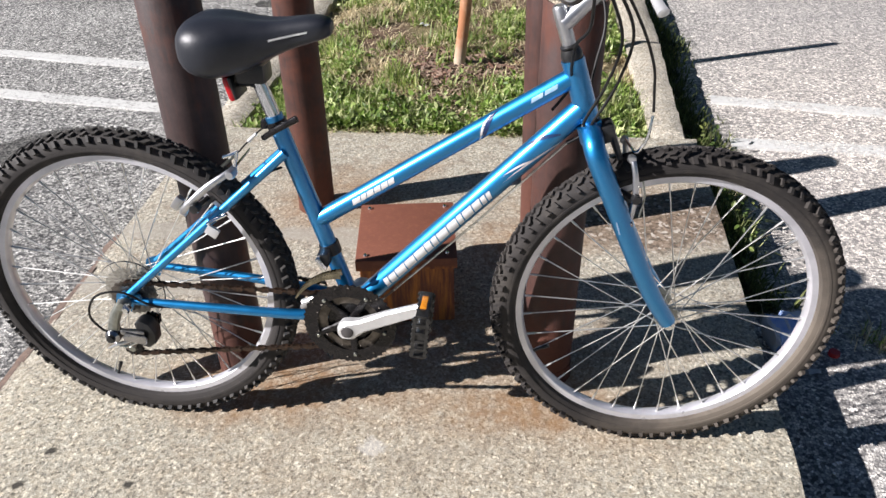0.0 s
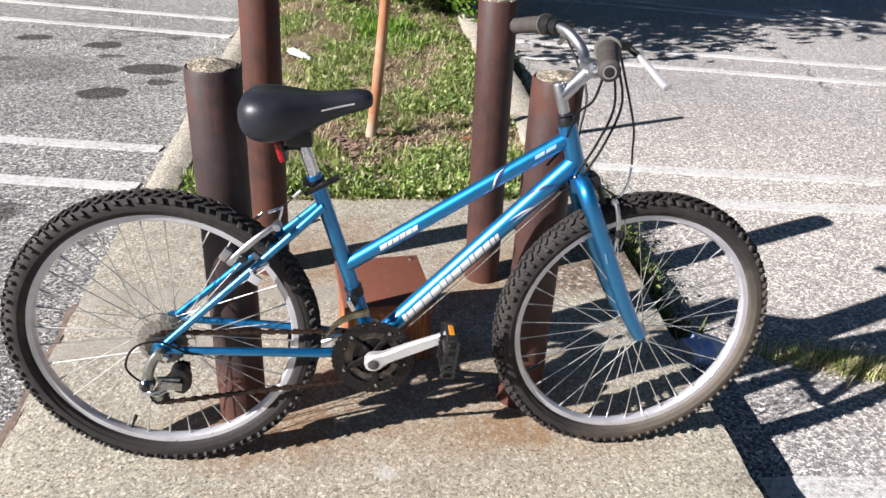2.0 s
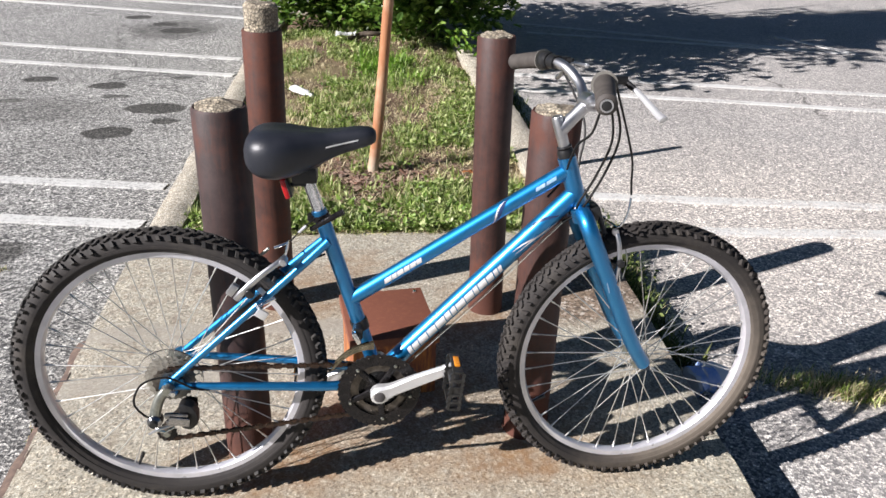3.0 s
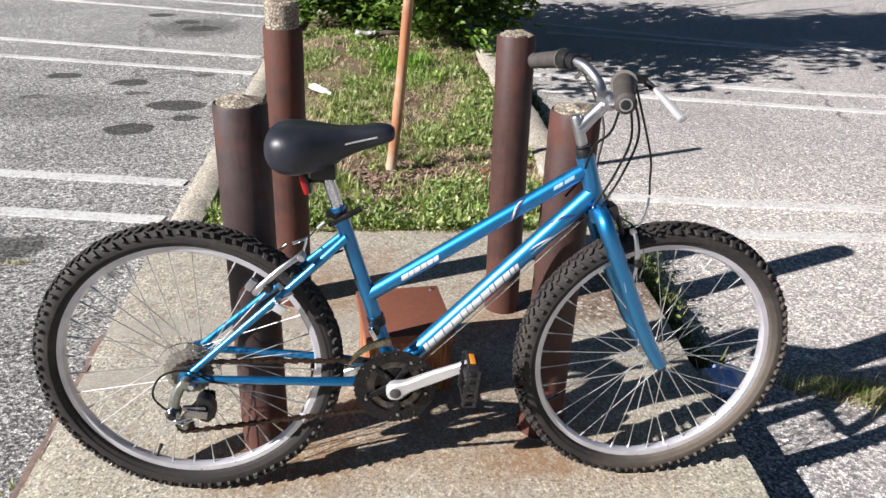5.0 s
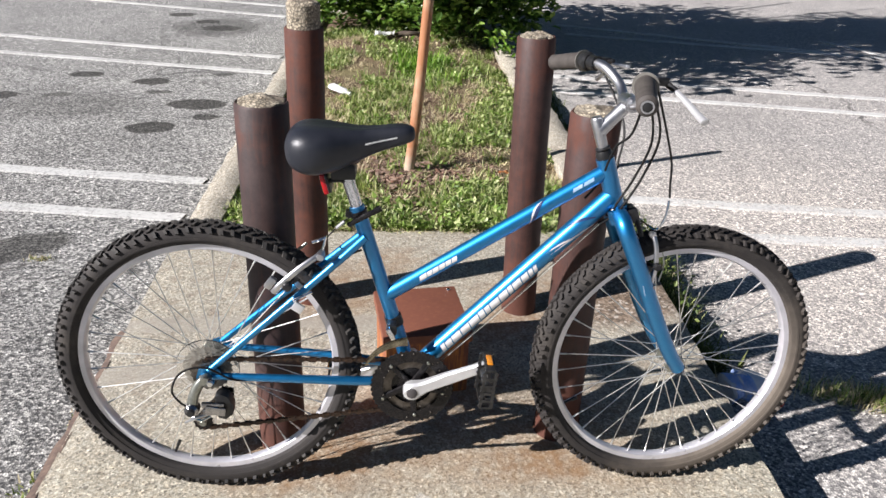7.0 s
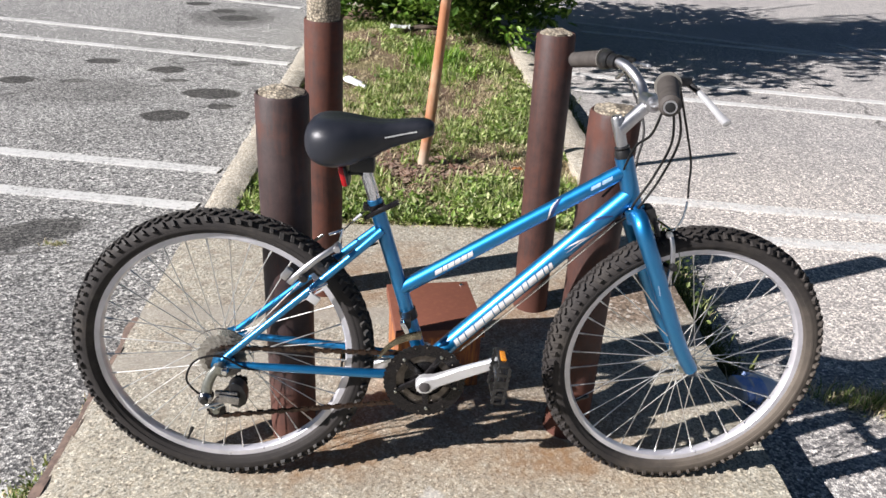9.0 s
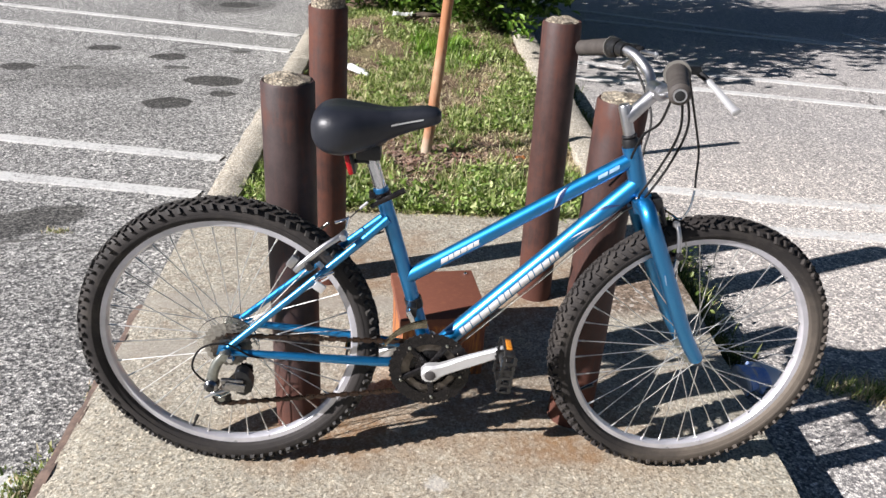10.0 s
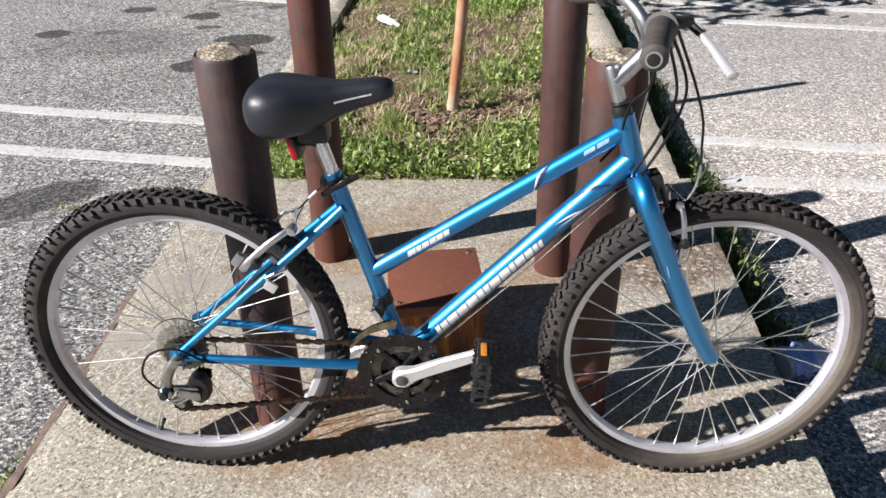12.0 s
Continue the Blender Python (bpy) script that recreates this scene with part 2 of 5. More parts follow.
def rusty_paint(name, dark, red, amount):
    """Dark brown paint, gone to rust in patches and at the foot."""
    n = Nodes(name, 0.7)
    c = n.mix(n.ramp(n.noise(26, 6, 0.7), (0.35, 0.0), (0.65, 1.0)), dark, tuple(v * 0.55 for v in dark))
    runs = n.noise(1.0, 6, 0.7, co=n.vec("MULTIPLY", n.co, (70, 70, 5)))
    c = n.mix(n.ramp(runs, (0.45, 0.0), (0.72, 0.45)), c, tuple(v * 0.45 + u * 0.5 for v, u in zip(dark, red)))
    z = n.sep(n.co, 2)
    foot = n.ramp(z, (0.0, 0.26), (0.32, 0.0))
    top = n.ramp(z, (0.70, 0.0), (0.9, 0.07))
    edge = n.math("ADD", n.math("ADD", n.math("ADD", n.math("MULTIPLY", n.noise(7, 6, 0.65), 0.75), n.math("MULTIPLY", runs, 0.25)), foot), top)
    mask = n.ramp(edge, (amount, 0.0), (amount + 0.14, 1.0))
    c = n.mix(mask, c, n.mix(n.noise(60, 5, 0.7), red, tuple(v * 0.5 for v in red)))
    c = n.mix(n.ramp(n.noise(90, 4, 0.7), (0.66, 0.0), (0.78, 0.35)), c, tuple(v * 1.25 for v in red))
    n.bump(n.math("ADD", n.noise(45, 6, 0.7), n.math("MULTIPLY", mask, 0.5)), 0.35, 0.002)
    return n.done(c, n.math("ADD", n.math("MULTIPLY", mask, 0.20), 0.62))


def rust_plate():
    n = Nodes("rusted_plate", 0.7)
    c = n.mix(n.noise(16, 6, 0.65), (0.205, 0.072, 0.042), (0.145, 0.05, 0.03))
    c = n.mix(n.ramp(n.noise(70, 5, 0.7), (0.5, 0.0), (0.75, 0.35)), c, (0.33, 0.13, 0.06))
    down = n.vec("MULTIPLY", n.co, (60, 60, 5))
    side = n.ramp(n.sep(n.co, 2), (0.17, 1.0), (0.18, 0.0))
    streak = n.math("MULTIPLY", n.ramp(n.noise(1.0, 5, 0.7, co=down), (0.42, 0.0), (0.62, 1.0)), side)
    c = n.mix(streak, c, (0.60, 0.22, 0.045))
    n.bump(n.noise(60, 6, 0.7), 0.35, 0.0015)
    return n.done(c)


def paint_blue():
    n = Nodes("metallic_blue_paint", 0.42, 0.95)
    c = n.mix(n.noise(700, 2), (0.005, 0.168, 0.41), (0.020, 0.280, 0.59))
    c = n.mix(n.ramp(n.noise(26, 5, 0.7), (0.66, 0.0), (0.72, 0.35)), c, (0.06, 0.16, 0.25))
    n.b.inputs["Coat Weight"].default_value, n.b.inputs["Coat Roughness"].default_value = 1.0, 0.24
    n.b.inputs["Coat IOR"].default_value = 1.6
    return n.done(c, n.ramp(n.noise(40, 4), (0.3, 0.42), (0.7, 0.52)))


def plain(name, a, b, rough, metal=0.0, scale=40.0, spread=0.1, relief=0.0, fine=0.0):
    """Two close tones mottled together, with uneven gloss."""
    n = Nodes(name, rough, metal)
    f = n.noise(scale, 5, 0.6)
    c = n.mix(n.ramp(f, (0.35, 0.0), (0.65, 1.0)), a, b)
    if relief:
        n.bump(n.noise(fine or scale * 3, 4), relief, 0.001)
    return n.done(c, n.ramp(n.noise(scale * 0.6, 4), (0.3, max(0.02, rough - spread)), (0.7, min(1.0, rough + spread))))


def tyre_rubber(name="dusty_tyre_rubber", dirt=0.0):
    """Black rubber greyed by dust; dirt: dried mud caked on one stretch of the tyre."""
    n = Nodes(name, 0.82)
    c = n.mix(n.noise(24, 5, 0.65), (0.014, 0.012, 0.0115), (0.036, 0.031, 0.028))
    c = n.mix(n.ramp(n.noise(9, 5, 0.7), (0.52, 0.0), (0.74, 0.45)), c, (0.105, 0.09, 0.072))
    if dirt:
        round_ = n.vec("DOT_PRODUCT", n.co, (2.3, 0.0, -2.0))
        cake = n.ramp(n.math("ADD", round_, n.math("MULTIPLY", n.math("SUBTRACT", n.noise(16, 5, 0.7), 0.5), 0.9)), (0.1, 0.0), (0.75, dirt))
        c = n.mix(cake, c, n.mix(n.noise(60, 4), (0.22, 0.185, 0.145), (0.13, 0.105, 0.08)))
    n.bump(n.noise(400, 3), 0.2, 0.0006)
    return n.done(c)


def leafy(name, a, b, c3, rough=0.5):
    n = Nodes(name, rough)
    r = n.island()
    c = n.ramp(r, (0.0, a), (0.5, b), (1.0, c3))
    c = n.mix(0.5, c, n.ramp(n.noise(3.0, 3), (0.3, 0.6), (0.7, 1.35)), "MULTIPLY")
    c = n.mix(0.6, c, n.ramp(n.noise(13.0, 2), (0.32, 0.5), (0.68, 1.45)), "MULTIPLY")
    m = n.done(c)
    n.b.inputs["Subsurface Weight"].default_value = 0.0
    back = n.t.nodes.new("ShaderNodeBsdfTranslucent")
    n.put(back.inputs[0], c)
    add = n.t.nodes.new("ShaderNodeMixShader")
    add.inputs[0].default_value = 0.35
    n.t.links.new(n.b.outputs[0], add.inputs[1])
    n.t.links.new(back.outputs[0], add.inputs[2])
    n.t.links.new(add.outputs[0], n.t.nodes["Material Output"].inputs[0])
    return m


def soil():
    n = Nodes("dry_soil", 0.95)
    c = n.mix(n.noise(9, 6, 0.7), (0.235, 0.150, 0.098), (0.075, 0.046, 0.033))
    c = n.mix(n.ramp(n.noise(2.2, 4), (0.45, 0.0), (0.62, 0.8)), c, n.mix(n.noise(60, 4), (0.12, 0.13, 0.045), (0.36, 0.29, 0.15)))
    c = n.mix(0.8, c, n.ramp(n.noise(140, 4, 0.75), (0.3, 0.5), (0.7, 1.5)), "MULTIPLY")
    n.bump(n.noise(70, 6, 0.75), 0.8, 0.02)
    return n.done(c)


def wood():
    n = Nodes("weathered_orange_wood", 0.7)
    grain = n.noise(1.0, 5, 0.65, co=n.vec("MULTIPLY", n.co, (90, 90, 4)))
    c = n.mix(grain, (0.50, 0.23, 0.10), (0.24, 0.085, 0.04))
    c = n.mix(n.ramp(n.noise(6, 5, 0.6, co=n.vec("MULTIPLY", n.co, (2, 2, 1))), (0.45, 0.0), (0.68, 0.75)), c, (0.52, 0.38, 0.25))
    c = n.mix(n.ramp(n.math("ADD", n.sep(n.co, 2), n.math("MULTIPLY", n.noise(30, 4), 0.12)), (0.10, 0.7), (0.22, 0.0)), c, (0.52, 0.46, 0.36))
    n.bump(grain, 0.4, 0.002)
    return n.done(c)


def clear_plastic(name, tint, rough=0.08, haze=0.9):
    n = Nodes(name, rough)
    n.b.inputs["Transmission Weight"].default_value, n.b.inputs["IOR"].default_value = haze, 1.35
    n.bump(n.noise(40, 3), 0.3, 0.002)
    return n.done(tint)


ASPHALT, LINE = asphalt(), line_paint()
SLAB = concrete("aggregate_concrete", (0.455, 0.428, 0.348), rust=True)
KERB = concrete("kerb_concrete", (0.46, 0.43, 0.36))
CAP = concrete("post_fill_concrete", (0.44, 0.39, 0.30), stain=False, gaps=True)
POST = rusty_paint("rusting_brown_paint", (0.048, 0.028, 0.026), (0.118, 0.045, 0.030), 0.55)
POST_RED = rusty_paint("rusted_brown_paint", (0.058, 0.026, 0.021), (0.112, 0.038, 0.023), 0.50)
POST_ORANGE = rusty_paint("orange_rusted_paint", (0.058, 0.022, 0.016), (0.125, 0.040, 0.022), 0.47)
PLATE, BLUE, SOIL, WOOD = rust_plate(), paint_blue(), soil(), wood()
RUBBER, RUBBER_DUSTY = tyre_rubber(), tyre_rubber("mud_caked_tyre_rubber", 0.58)
KNOB_DUSTY = tyre_rubber("mud_caked_tread", 0.35)
KNOB = plain("tread_rubber", (0.016, 0.0155, 0.015), (0.05, 0.045, 0.039), 0.75, 0, 60, 0.1)
ALLOY = plain("brushed_alloy", (0.66, 0.66, 0.67), (0.50, 0.50, 0.51), 0.38, 1.0, 30, 0.08)
RIM = plain("dull_rim_alloy", (0.74, 0.73, 0.77), (0.58, 0.58, 0.61), 0.36, 0.55, 14, 0.1)
CRANK = plain("satin_alloy", (0.74, 0.74, 0.74), (0.62, 0.62, 0.62), 0.42, 0.6, 25, 0.08)
CHROME = plain("chrome", (0.80, 0.81, 0.82), (0.68, 0.69, 0.70), 0.12, 1.0, 30, 0.06)
SPOKE = plain("galvanised_spoke", (0.86, 0.85, 0.81), (0.62, 0.61, 0.57), 0.36, 0.85, 20, 0.08)
DULL = plain("tarnished_alloy", (0.40, 0.41, 0.37), (0.24, 0.25, 0.22), 0.34, 0.9, 40, 0.1)
DARKCHROME = plain("dark_chrome", (0.42, 0.42, 0.43), (0.22, 0.22, 0.23), 0.14, 1.0, 60, 0.06)
ZINC = plain("zinc_steel", (0.50, 0.48, 0.43), (0.30, 0.28, 0.24), 0.4, 0.7, 70, 0.1)
STEEL = plain("greasy_steel", (0.17, 0.15, 0.13), (0.07, 0.06, 0.05), 0.42, 0.8, 60, 0.1)
CHAIN = plain("rusty_chain", (0.075, 0.042, 0.026), (0.012, 0.011, 0.010), 0.38, 0.5, 160, 0.1)
BLACKSTEEL = plain("blackened_steel", (0.005, 0.005, 0.006), (0.014, 0.012, 0.012), 0.26, 0.0, 90, 0.14)
BLACKSTEEL.node_tree.nodes["Principled BSDF"].inputs["Specular IOR Level"].default_value = 0.3
BLACK = plain("black_plastic", (0.008, 0.008, 0.009), (0.018, 0.018, 0.018), 0.38, 0, 50, 0.1)
VINYL = plain("black_saddle_vinyl", (0.013, 0.015, 0.021), (0.022, 0.024, 0.031), 0.40, 0, 18, 0.07, 0.45, 420)
GRIP = plain("grey_grip_rubber", (0.048, 0.041, 0.036), (0.076, 0.066, 0.058), 0.7, 0, 40, 0.08, 0.2)
CAPGREY = plain("dark_grey_plastic", (0.045, 0.040, 0.040), (0.075, 0.068, 0.066), 0.75, 0, 60, 0.08)
CABLE = plain("black_cable", (0.006, 0.006, 0.006), (0.014, 0.013, 0.012), 0.5, 0, 30, 0.05)
CABLE.node_tree.nodes["Principled BSDF"].inputs["Specular IOR Level"].default_value = 0.25
WHITE = plain("white_decal", (0.82, 0.82, 0.80), (0.68, 0.68, 0.66), 0.35, 0, 60, 0.08)
PALE = plain("pale_blue_decal", (0.40, 0.55, 0.70), (0.22, 0.42, 0.62), 0.35, 0, 90, 0.08)
NAVY = plain("dark_decal", (0.01, 0.03, 0.10), (0.02, 0.05, 0.14), 0.3, 0, 60, 0.05)
RED = plain("red_reflector", (0.42, 0.008, 0.012), (0.30, 0.006, 0.010), 0.2, 0, 80, 0.05)
AMBER = plain("amber_reflector", (0.75, 0.28, 0.02), (0.6, 0.2, 0.015), 0.25, 0, 80, 0.05)
GUARD = plain("worn_silver_cage", (0.30, 0.27, 0.20), (0.12, 0.11, 0.08), 0.24, 0.9, 30, 0.08)
PAPER = plain("white_wrapper", (0.82, 0.82, 0.82), (0.70, 0.71, 0.72), 0.5, 0, 30, 0.1)
PET = clear_plastic("bluish_bottle_plastic", (0.86, 0.90, 0.98), 0.14, 0.2)
GREEN = leafy("fresh_grass", (0.10, 0.165, 0.025), (0.26, 0.345, 0.075), (0.66, 0.66, 0.34))
LUSH = leafy("lush_grass", (0.09, 0.21, 0.02), (0.19, 0.36, 0.035), (0.36, 0.52, 0.09))
STRAW = leafy("dry_grass", (0.60, 0.50, 0.30), (0.78, 0.69, 0.46), (0.36, 0.28, 0.16), 0.7)
WEED = leafy("weed_leaf", (0.08, 0.15, 0.022), (0.22, 0.33, 0.06), (0.64, 0.68, 0.34))
MOSS = leafy("mossy_weed", (0.05, 0.07, 0.02), (0.10, 0.13, 0.035), (0.20, 0.22, 0.07), 0.8)
MOSSLEAF = leafy("kerb_weed_leaf", (0.05, 0.09, 0.018), (0.12, 0.18, 0.04), (0.30, 0.34, 0.10))
LEAF = leafy("shrub_leaf", (0.045, 0.10, 0.014), (0.10, 0.19, 0.025), (0.22, 0.32, 0.06), 0.40)
CHIP = leafy("bark_chip", (0.34, 0.19, 0.13), (0.52, 0.39, 0.30), (0.20, 0.12, 0.09), 0.9)
DIRT = plain("red_brown_dirt", (0.16, 0.110, 0.084), (0.08, 0.056, 0.045), 0.95, 0, 45, 0.03, 0.8)
BARK = plain("shrub_bark", (0.11, 0.085, 0.06), (0.06, 0.045, 0.035), 0.9, 0, 30, 0.05, 0.6)
DEAD = plain("dead_leaf", (0.52, 0.22, 0.07), (0.36, 0.14, 0.05), 0.7, 0, 60, 0.1)


# ---- mesh helpers ----
def link(name, bm, mat, parent=None, label="", m=None, smooth=True):
    me = bpy.data.meshes.new(name)
    bmesh.ops.recalc_face_normals(bm, faces=bm.faces)
    if smooth:
        for f in bm.faces:
            f.smooth = True
        for e in bm.edges:
            if len(e.link_faces) == 2 and e.calc_face_angle(0) > 0.62:
                e.smooth = False
    bm.to_mesh(me)
    bm.free()
    for one in mat if isinstance(mat, (list, tuple)) else [mat]:
        me.materials.append(one)
    ob = new(name, me)
    if m is not None:
        ob.matrix_basis = m
    if parent is not None:
        ob.parent = parent
    if label:
        tagged(ob, label)
    return ob


def part(name, bm, mat, parent, label="", m=None, smooth=True):
    return link(name, bm, mat, parent, label, m, smooth)


def raw(name, verts, faces, mat, parent=None, smooth=False):
    me = bpy.data.meshes.new(name)
    me.from_pydata([tuple(v) for v in verts], [], faces)
    me.materials.append(mat)
    if smooth:
        me.shade_smooth()
    ob = new(name, me)
    if parent is not None:
        ob.parent = parent
    return ob


def smooth_path(pts, n=6):
    """A round curve through the points."""
    p = [Vector(q) for q in pts]
    if len(p) < 3:
        return p
    out = []
    for i in range(len(p) - 1):
        a, b, c, d = p[max(i - 1, 0)], p[i], p[i + 1], p[min(i + 2, len(p) - 1)]
        for k in range(n):
            t = k / n
            out.append(0.5 * (2 * b + (c - a) * t + (2 * a - 5 * b + 4 * c - d) * t * t + (3 * b - a - 3 * c + d) * t ** 3))
    out.append(p[-1])
    return out


def tube(bm, pts, r, seg=12, cap=True, flat=1.0):
    """Sweeps a round (or flattened) section along the points; r is one radius or one for each point."""
    p = [Vector(q) for q in pts]
    rs = r if isinstance(r, (list, tuple)) else [r] * len(p)
    if len(rs) != len(p):
        rs = [rs[0] + (rs[-1] - rs[0]) * i / (len(p) - 1) for i in range(len(p))]
    t0 = (p[1] - p[0]).normalized()
    side = t0.cross(Vector((0, 1, 0)))
    if side.length < 0.2:
        side = t0.cross(Vector((0, 0, 1)))
    side.normalize()
    rings = []
    for i, q in enumerate(p):
        t = (p[min(i + 1, len(p) - 1)] - p[max(i - 1, 0)]).normalized()
        side = (side - t * side.dot(t)).normalized()
        up = t.cross(side)
        rings.append([bm.verts.new(q + (side * math.cos(a) + up * math.sin(a) * flat) * rs[i]) for a in (2 * math.pi * k / seg for k in range(seg))])
    for a, b in zip(rings, rings[1:]):
        for k in range(seg):
            bm.faces.new((a[k], a[(k + 1) % seg], b[(k + 1) % seg], b[k]))
    if cap:
        bm.faces.new(list(reversed(rings[0])))
        bm.faces.new(rings[-1])
    return bm


def turned(bm, profile, centre=(0, 0, 0), axis="Y", seg=32, closed=False):
    """Turns a profile of (radius, along) round an axis through the centre."""
    c = Vector(centre)
    rings = []
    for k in range(seg):
        a = 2 * math.pi * k / seg
        ring = []
        for r, h in profile:
            x, y = r * math.cos(a), r * math.sin(a)
            ring.append(bm.verts.new(c + Vector({"Y": (x, h, y), "Z": (x, y, h), "X": (h, x, y)}[axis])))
        rings.append(ring)
    n = len(profile)
    for k in range(seg):
        a, b = rings[k], rings[(k + 1) % seg]
        for i in range(n if closed else n - 1):
            j = (i + 1) % n
            vs = (a[i], b[i], b[j], a[j])
            bm.faces.new(vs)
    if not closed:
        for i in (0, n - 1):
            if profile[i][0] > 1e-5:
                bm.faces.new([r[i] for r in rings])
    bmesh.ops.remove_doubles(bm, verts=bm.verts, dist=1e-6)
    return bm


def box(bm, size, at=(0, 0, 0), bevel=0.0, m=None):
    r = bmesh.ops.create_cube(bm, size=1.0)
    bmesh.ops.scale(bm, vec=size, verts=r["verts"])
    if bevel:
        es = list({e for v in r["verts"] for e in v.link_edges})
        out = bmesh.ops.bevel(bm, geom=es, offset=bevel, segments=2, affect="EDGES", profile=0.6)
        vs = list({v for f in out["faces"] for v in f.verts} | {v for v in r["verts"] if v.is_valid})
    else:
        vs = r["verts"]
    bmesh.ops.transform(bm, matrix=Matrix.Translation(at) @ (m or Matrix()), verts=vs)
    return bm


def outline(bm, pts, thick, plane="XZ", at=0.0):
    """A flat plate cut to an outline, with thickness along the third axis."""
    lo, hi = at - thick / 2, at + thick / 2

    def place(a, b, h):
        return (a, h, b) if plane == "XZ" else (a, b, h)
    v0 = [bm.verts.new(place(a, b, lo)) for a, b in pts]
    v1 = [bm.verts.new(place(a, b, hi)) for a, b in pts]
    bm.faces.new(v0)
    bm.faces.new(list(reversed(v1)))
    for i in range(len(pts)):
        j = (i + 1) % len(pts)
        bm.faces.new((v0[i], v0[j], v1[j], v1[i]))
    return bm


def BM():
    return bmesh.new()


def empty(name, m=None):
    ob = new(name)
    ob.empty_display_size = 0.1
    if m is not None:
        ob.matrix_basis = m
    return ob


# ---- ground, lines, island ----
ROAD_Z = -0.14
rng = random.Random(7)
GX = [-120, -40, -12] + [-8 + i * 0.5 for i in range(37)] + [14, 40, 120]
GY = [-60, -15] + [-3 + i * 0.5 for i in range(35)] + [18, 40, 160]
bm = BM()
grid = [[bm.verts.new((x, y, ROAD_Z + (0.004 * noise.noise((x * 0.7, y * 0.7, 0)) if -8 < x < 10 and -3 < y < 14 else 0))) for y in GY] for x in GX]
for i in range(len(GX) - 1):
    for j in range(len(GY) - 1):
        bm.faces.new((grid[i][j], grid[i + 1][j], grid[i + 1][j + 1], grid[i][j + 1]))
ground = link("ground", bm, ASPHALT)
tagged(ground, "old greyed asphalt parking lot with oil spots", "ground", kind="structure")


def parking_line(x0, y0, x1, y1, w=0.080):
    """A painted stripe with slightly ragged edges, laid on the asphalt."""
    n = max(6, int(abs(x1 - x0) / 0.12))
    d = Vector((x1 - x0, y1 - y0, 0)).normalized()
    s = Vector((-d.y, d.x, 0))
    b = BM()
    rows = []
    for i in range(n + 1):
        p = Vector((x0 + (x1 - x0) * i / n, y0 + (y1 - y0) * i / n, 0))
        l, r = (p + s * (k * w / 2 + rng.uniform(-0.005, 0.005)) for k in (-1, 1))
        rows.append([b.verts.new((*q.xy, z)) for q, z in ((l, ROAD_Z - 0.01), (l, ROAD_Z + 0.008), (r, ROAD_Z + 0.008), (r, ROAD_Z - 0.01))])
    for q, c in zip(rows, rows[1:]):
        for k in range(3):
            b.faces.new((q[k], c[k], c[k + 1], q[k + 1]))
    ob = link("parking_line", b, LINE, smooth=False)
    return tagged(ob, "worn white painted parking line on asphalt", "parking line", "parking lines", "structure")


for row in ((-9, 3.66, -0.60, 2.325), (-9, 3.12, -0.60, 1.855), (1.58, 2.126, 9, 1.09), (1.58, 1.70, 9, 1.14), (-12, 7.55, -0.60, 4.715), (-12, 8.43, -0.62, 5.29),
            (1.52, 4.315, 10, 2.28), (1.53, 4.80, 10, 2.83), (-12, 11.5, -0.85, 7.34), (-12, 11.9, -0.95, 8.08),
            (2.15, 7.18, 5.15, 5.66), (2.15, 6.64, 4.95, 5.735), (4.85, 6.52, 5.25, 5.62), (-4, 0.18, -0.55, 0.022), (1.44, -0.06, 4.5, -0.11)):
    parking_line(*row)


def slab_piece(name, corners, top, bottom, mat, cell=0.06, rough=0.0016, round_edge=0.010):
    """A cast block with a slightly uneven top and worn arrises; corners run round, in plan."""
    b = BM()
    (ax, ay), (bx, by), (cx, cy), (dx, dy) = corners
    nu = max(2, int(math.hypot(bx - ax, by - ay) / cell))
    nv = max(2, int(math.hypot(dx - ax, dy - ay) / cell))
    g = []
    for i in range(nu + 1):
        u = i / nu
        col = []
        for j in range(nv + 1):
            v = j / nv
            x = (ax * (1 - u) + bx * u) * (1 - v) + (dx * (1 - u) + cx * u) * v
            y = (ay * (1 - u) + by * u) * (1 - v) + (dy * (1 - u) + cy * u) * v
            z = top + rough * 2 * noise.noise((x * 9, y * 9, 3)) + rough * 2 * noise.noise((x * 2, y * 2, 1))
            if i in (0, nu) or j in (0, nv):
                z -= round_edge * (0.5 + 0.9 * abs(noise.noise((x * 14, y * 14, 5))))
                w = 0.006 * noise.noise((x * 11, y * 11, 8))
                x, y = x + w, y + w * 0.6
            col.append(b.verts.new((x, y, z)))
        g.append(col)
    for i in range(nu):
        for j in range(nv):
            b.faces.new((g[i][j], g[i + 1][j], g[i + 1][j + 1], g[i][j + 1]))
    rim = [g[i][0] for i in range(nu + 1)] + [g[nu][j] for j in range(1, nv + 1)] + [g[i][nv] for i in range(nu - 1, -1, -1)] + [g[0][j] for j in range(nv - 1, 0, -1)]
    low = [b.verts.new((v.co.x, v.co.y, bottom)) for v in rim]
    for i in range(len(rim)):
        j = (i + 1) % len(rim)
        b.faces.new((rim[i], low[i], low[j], rim[j]))
    return link(name, b, mat)


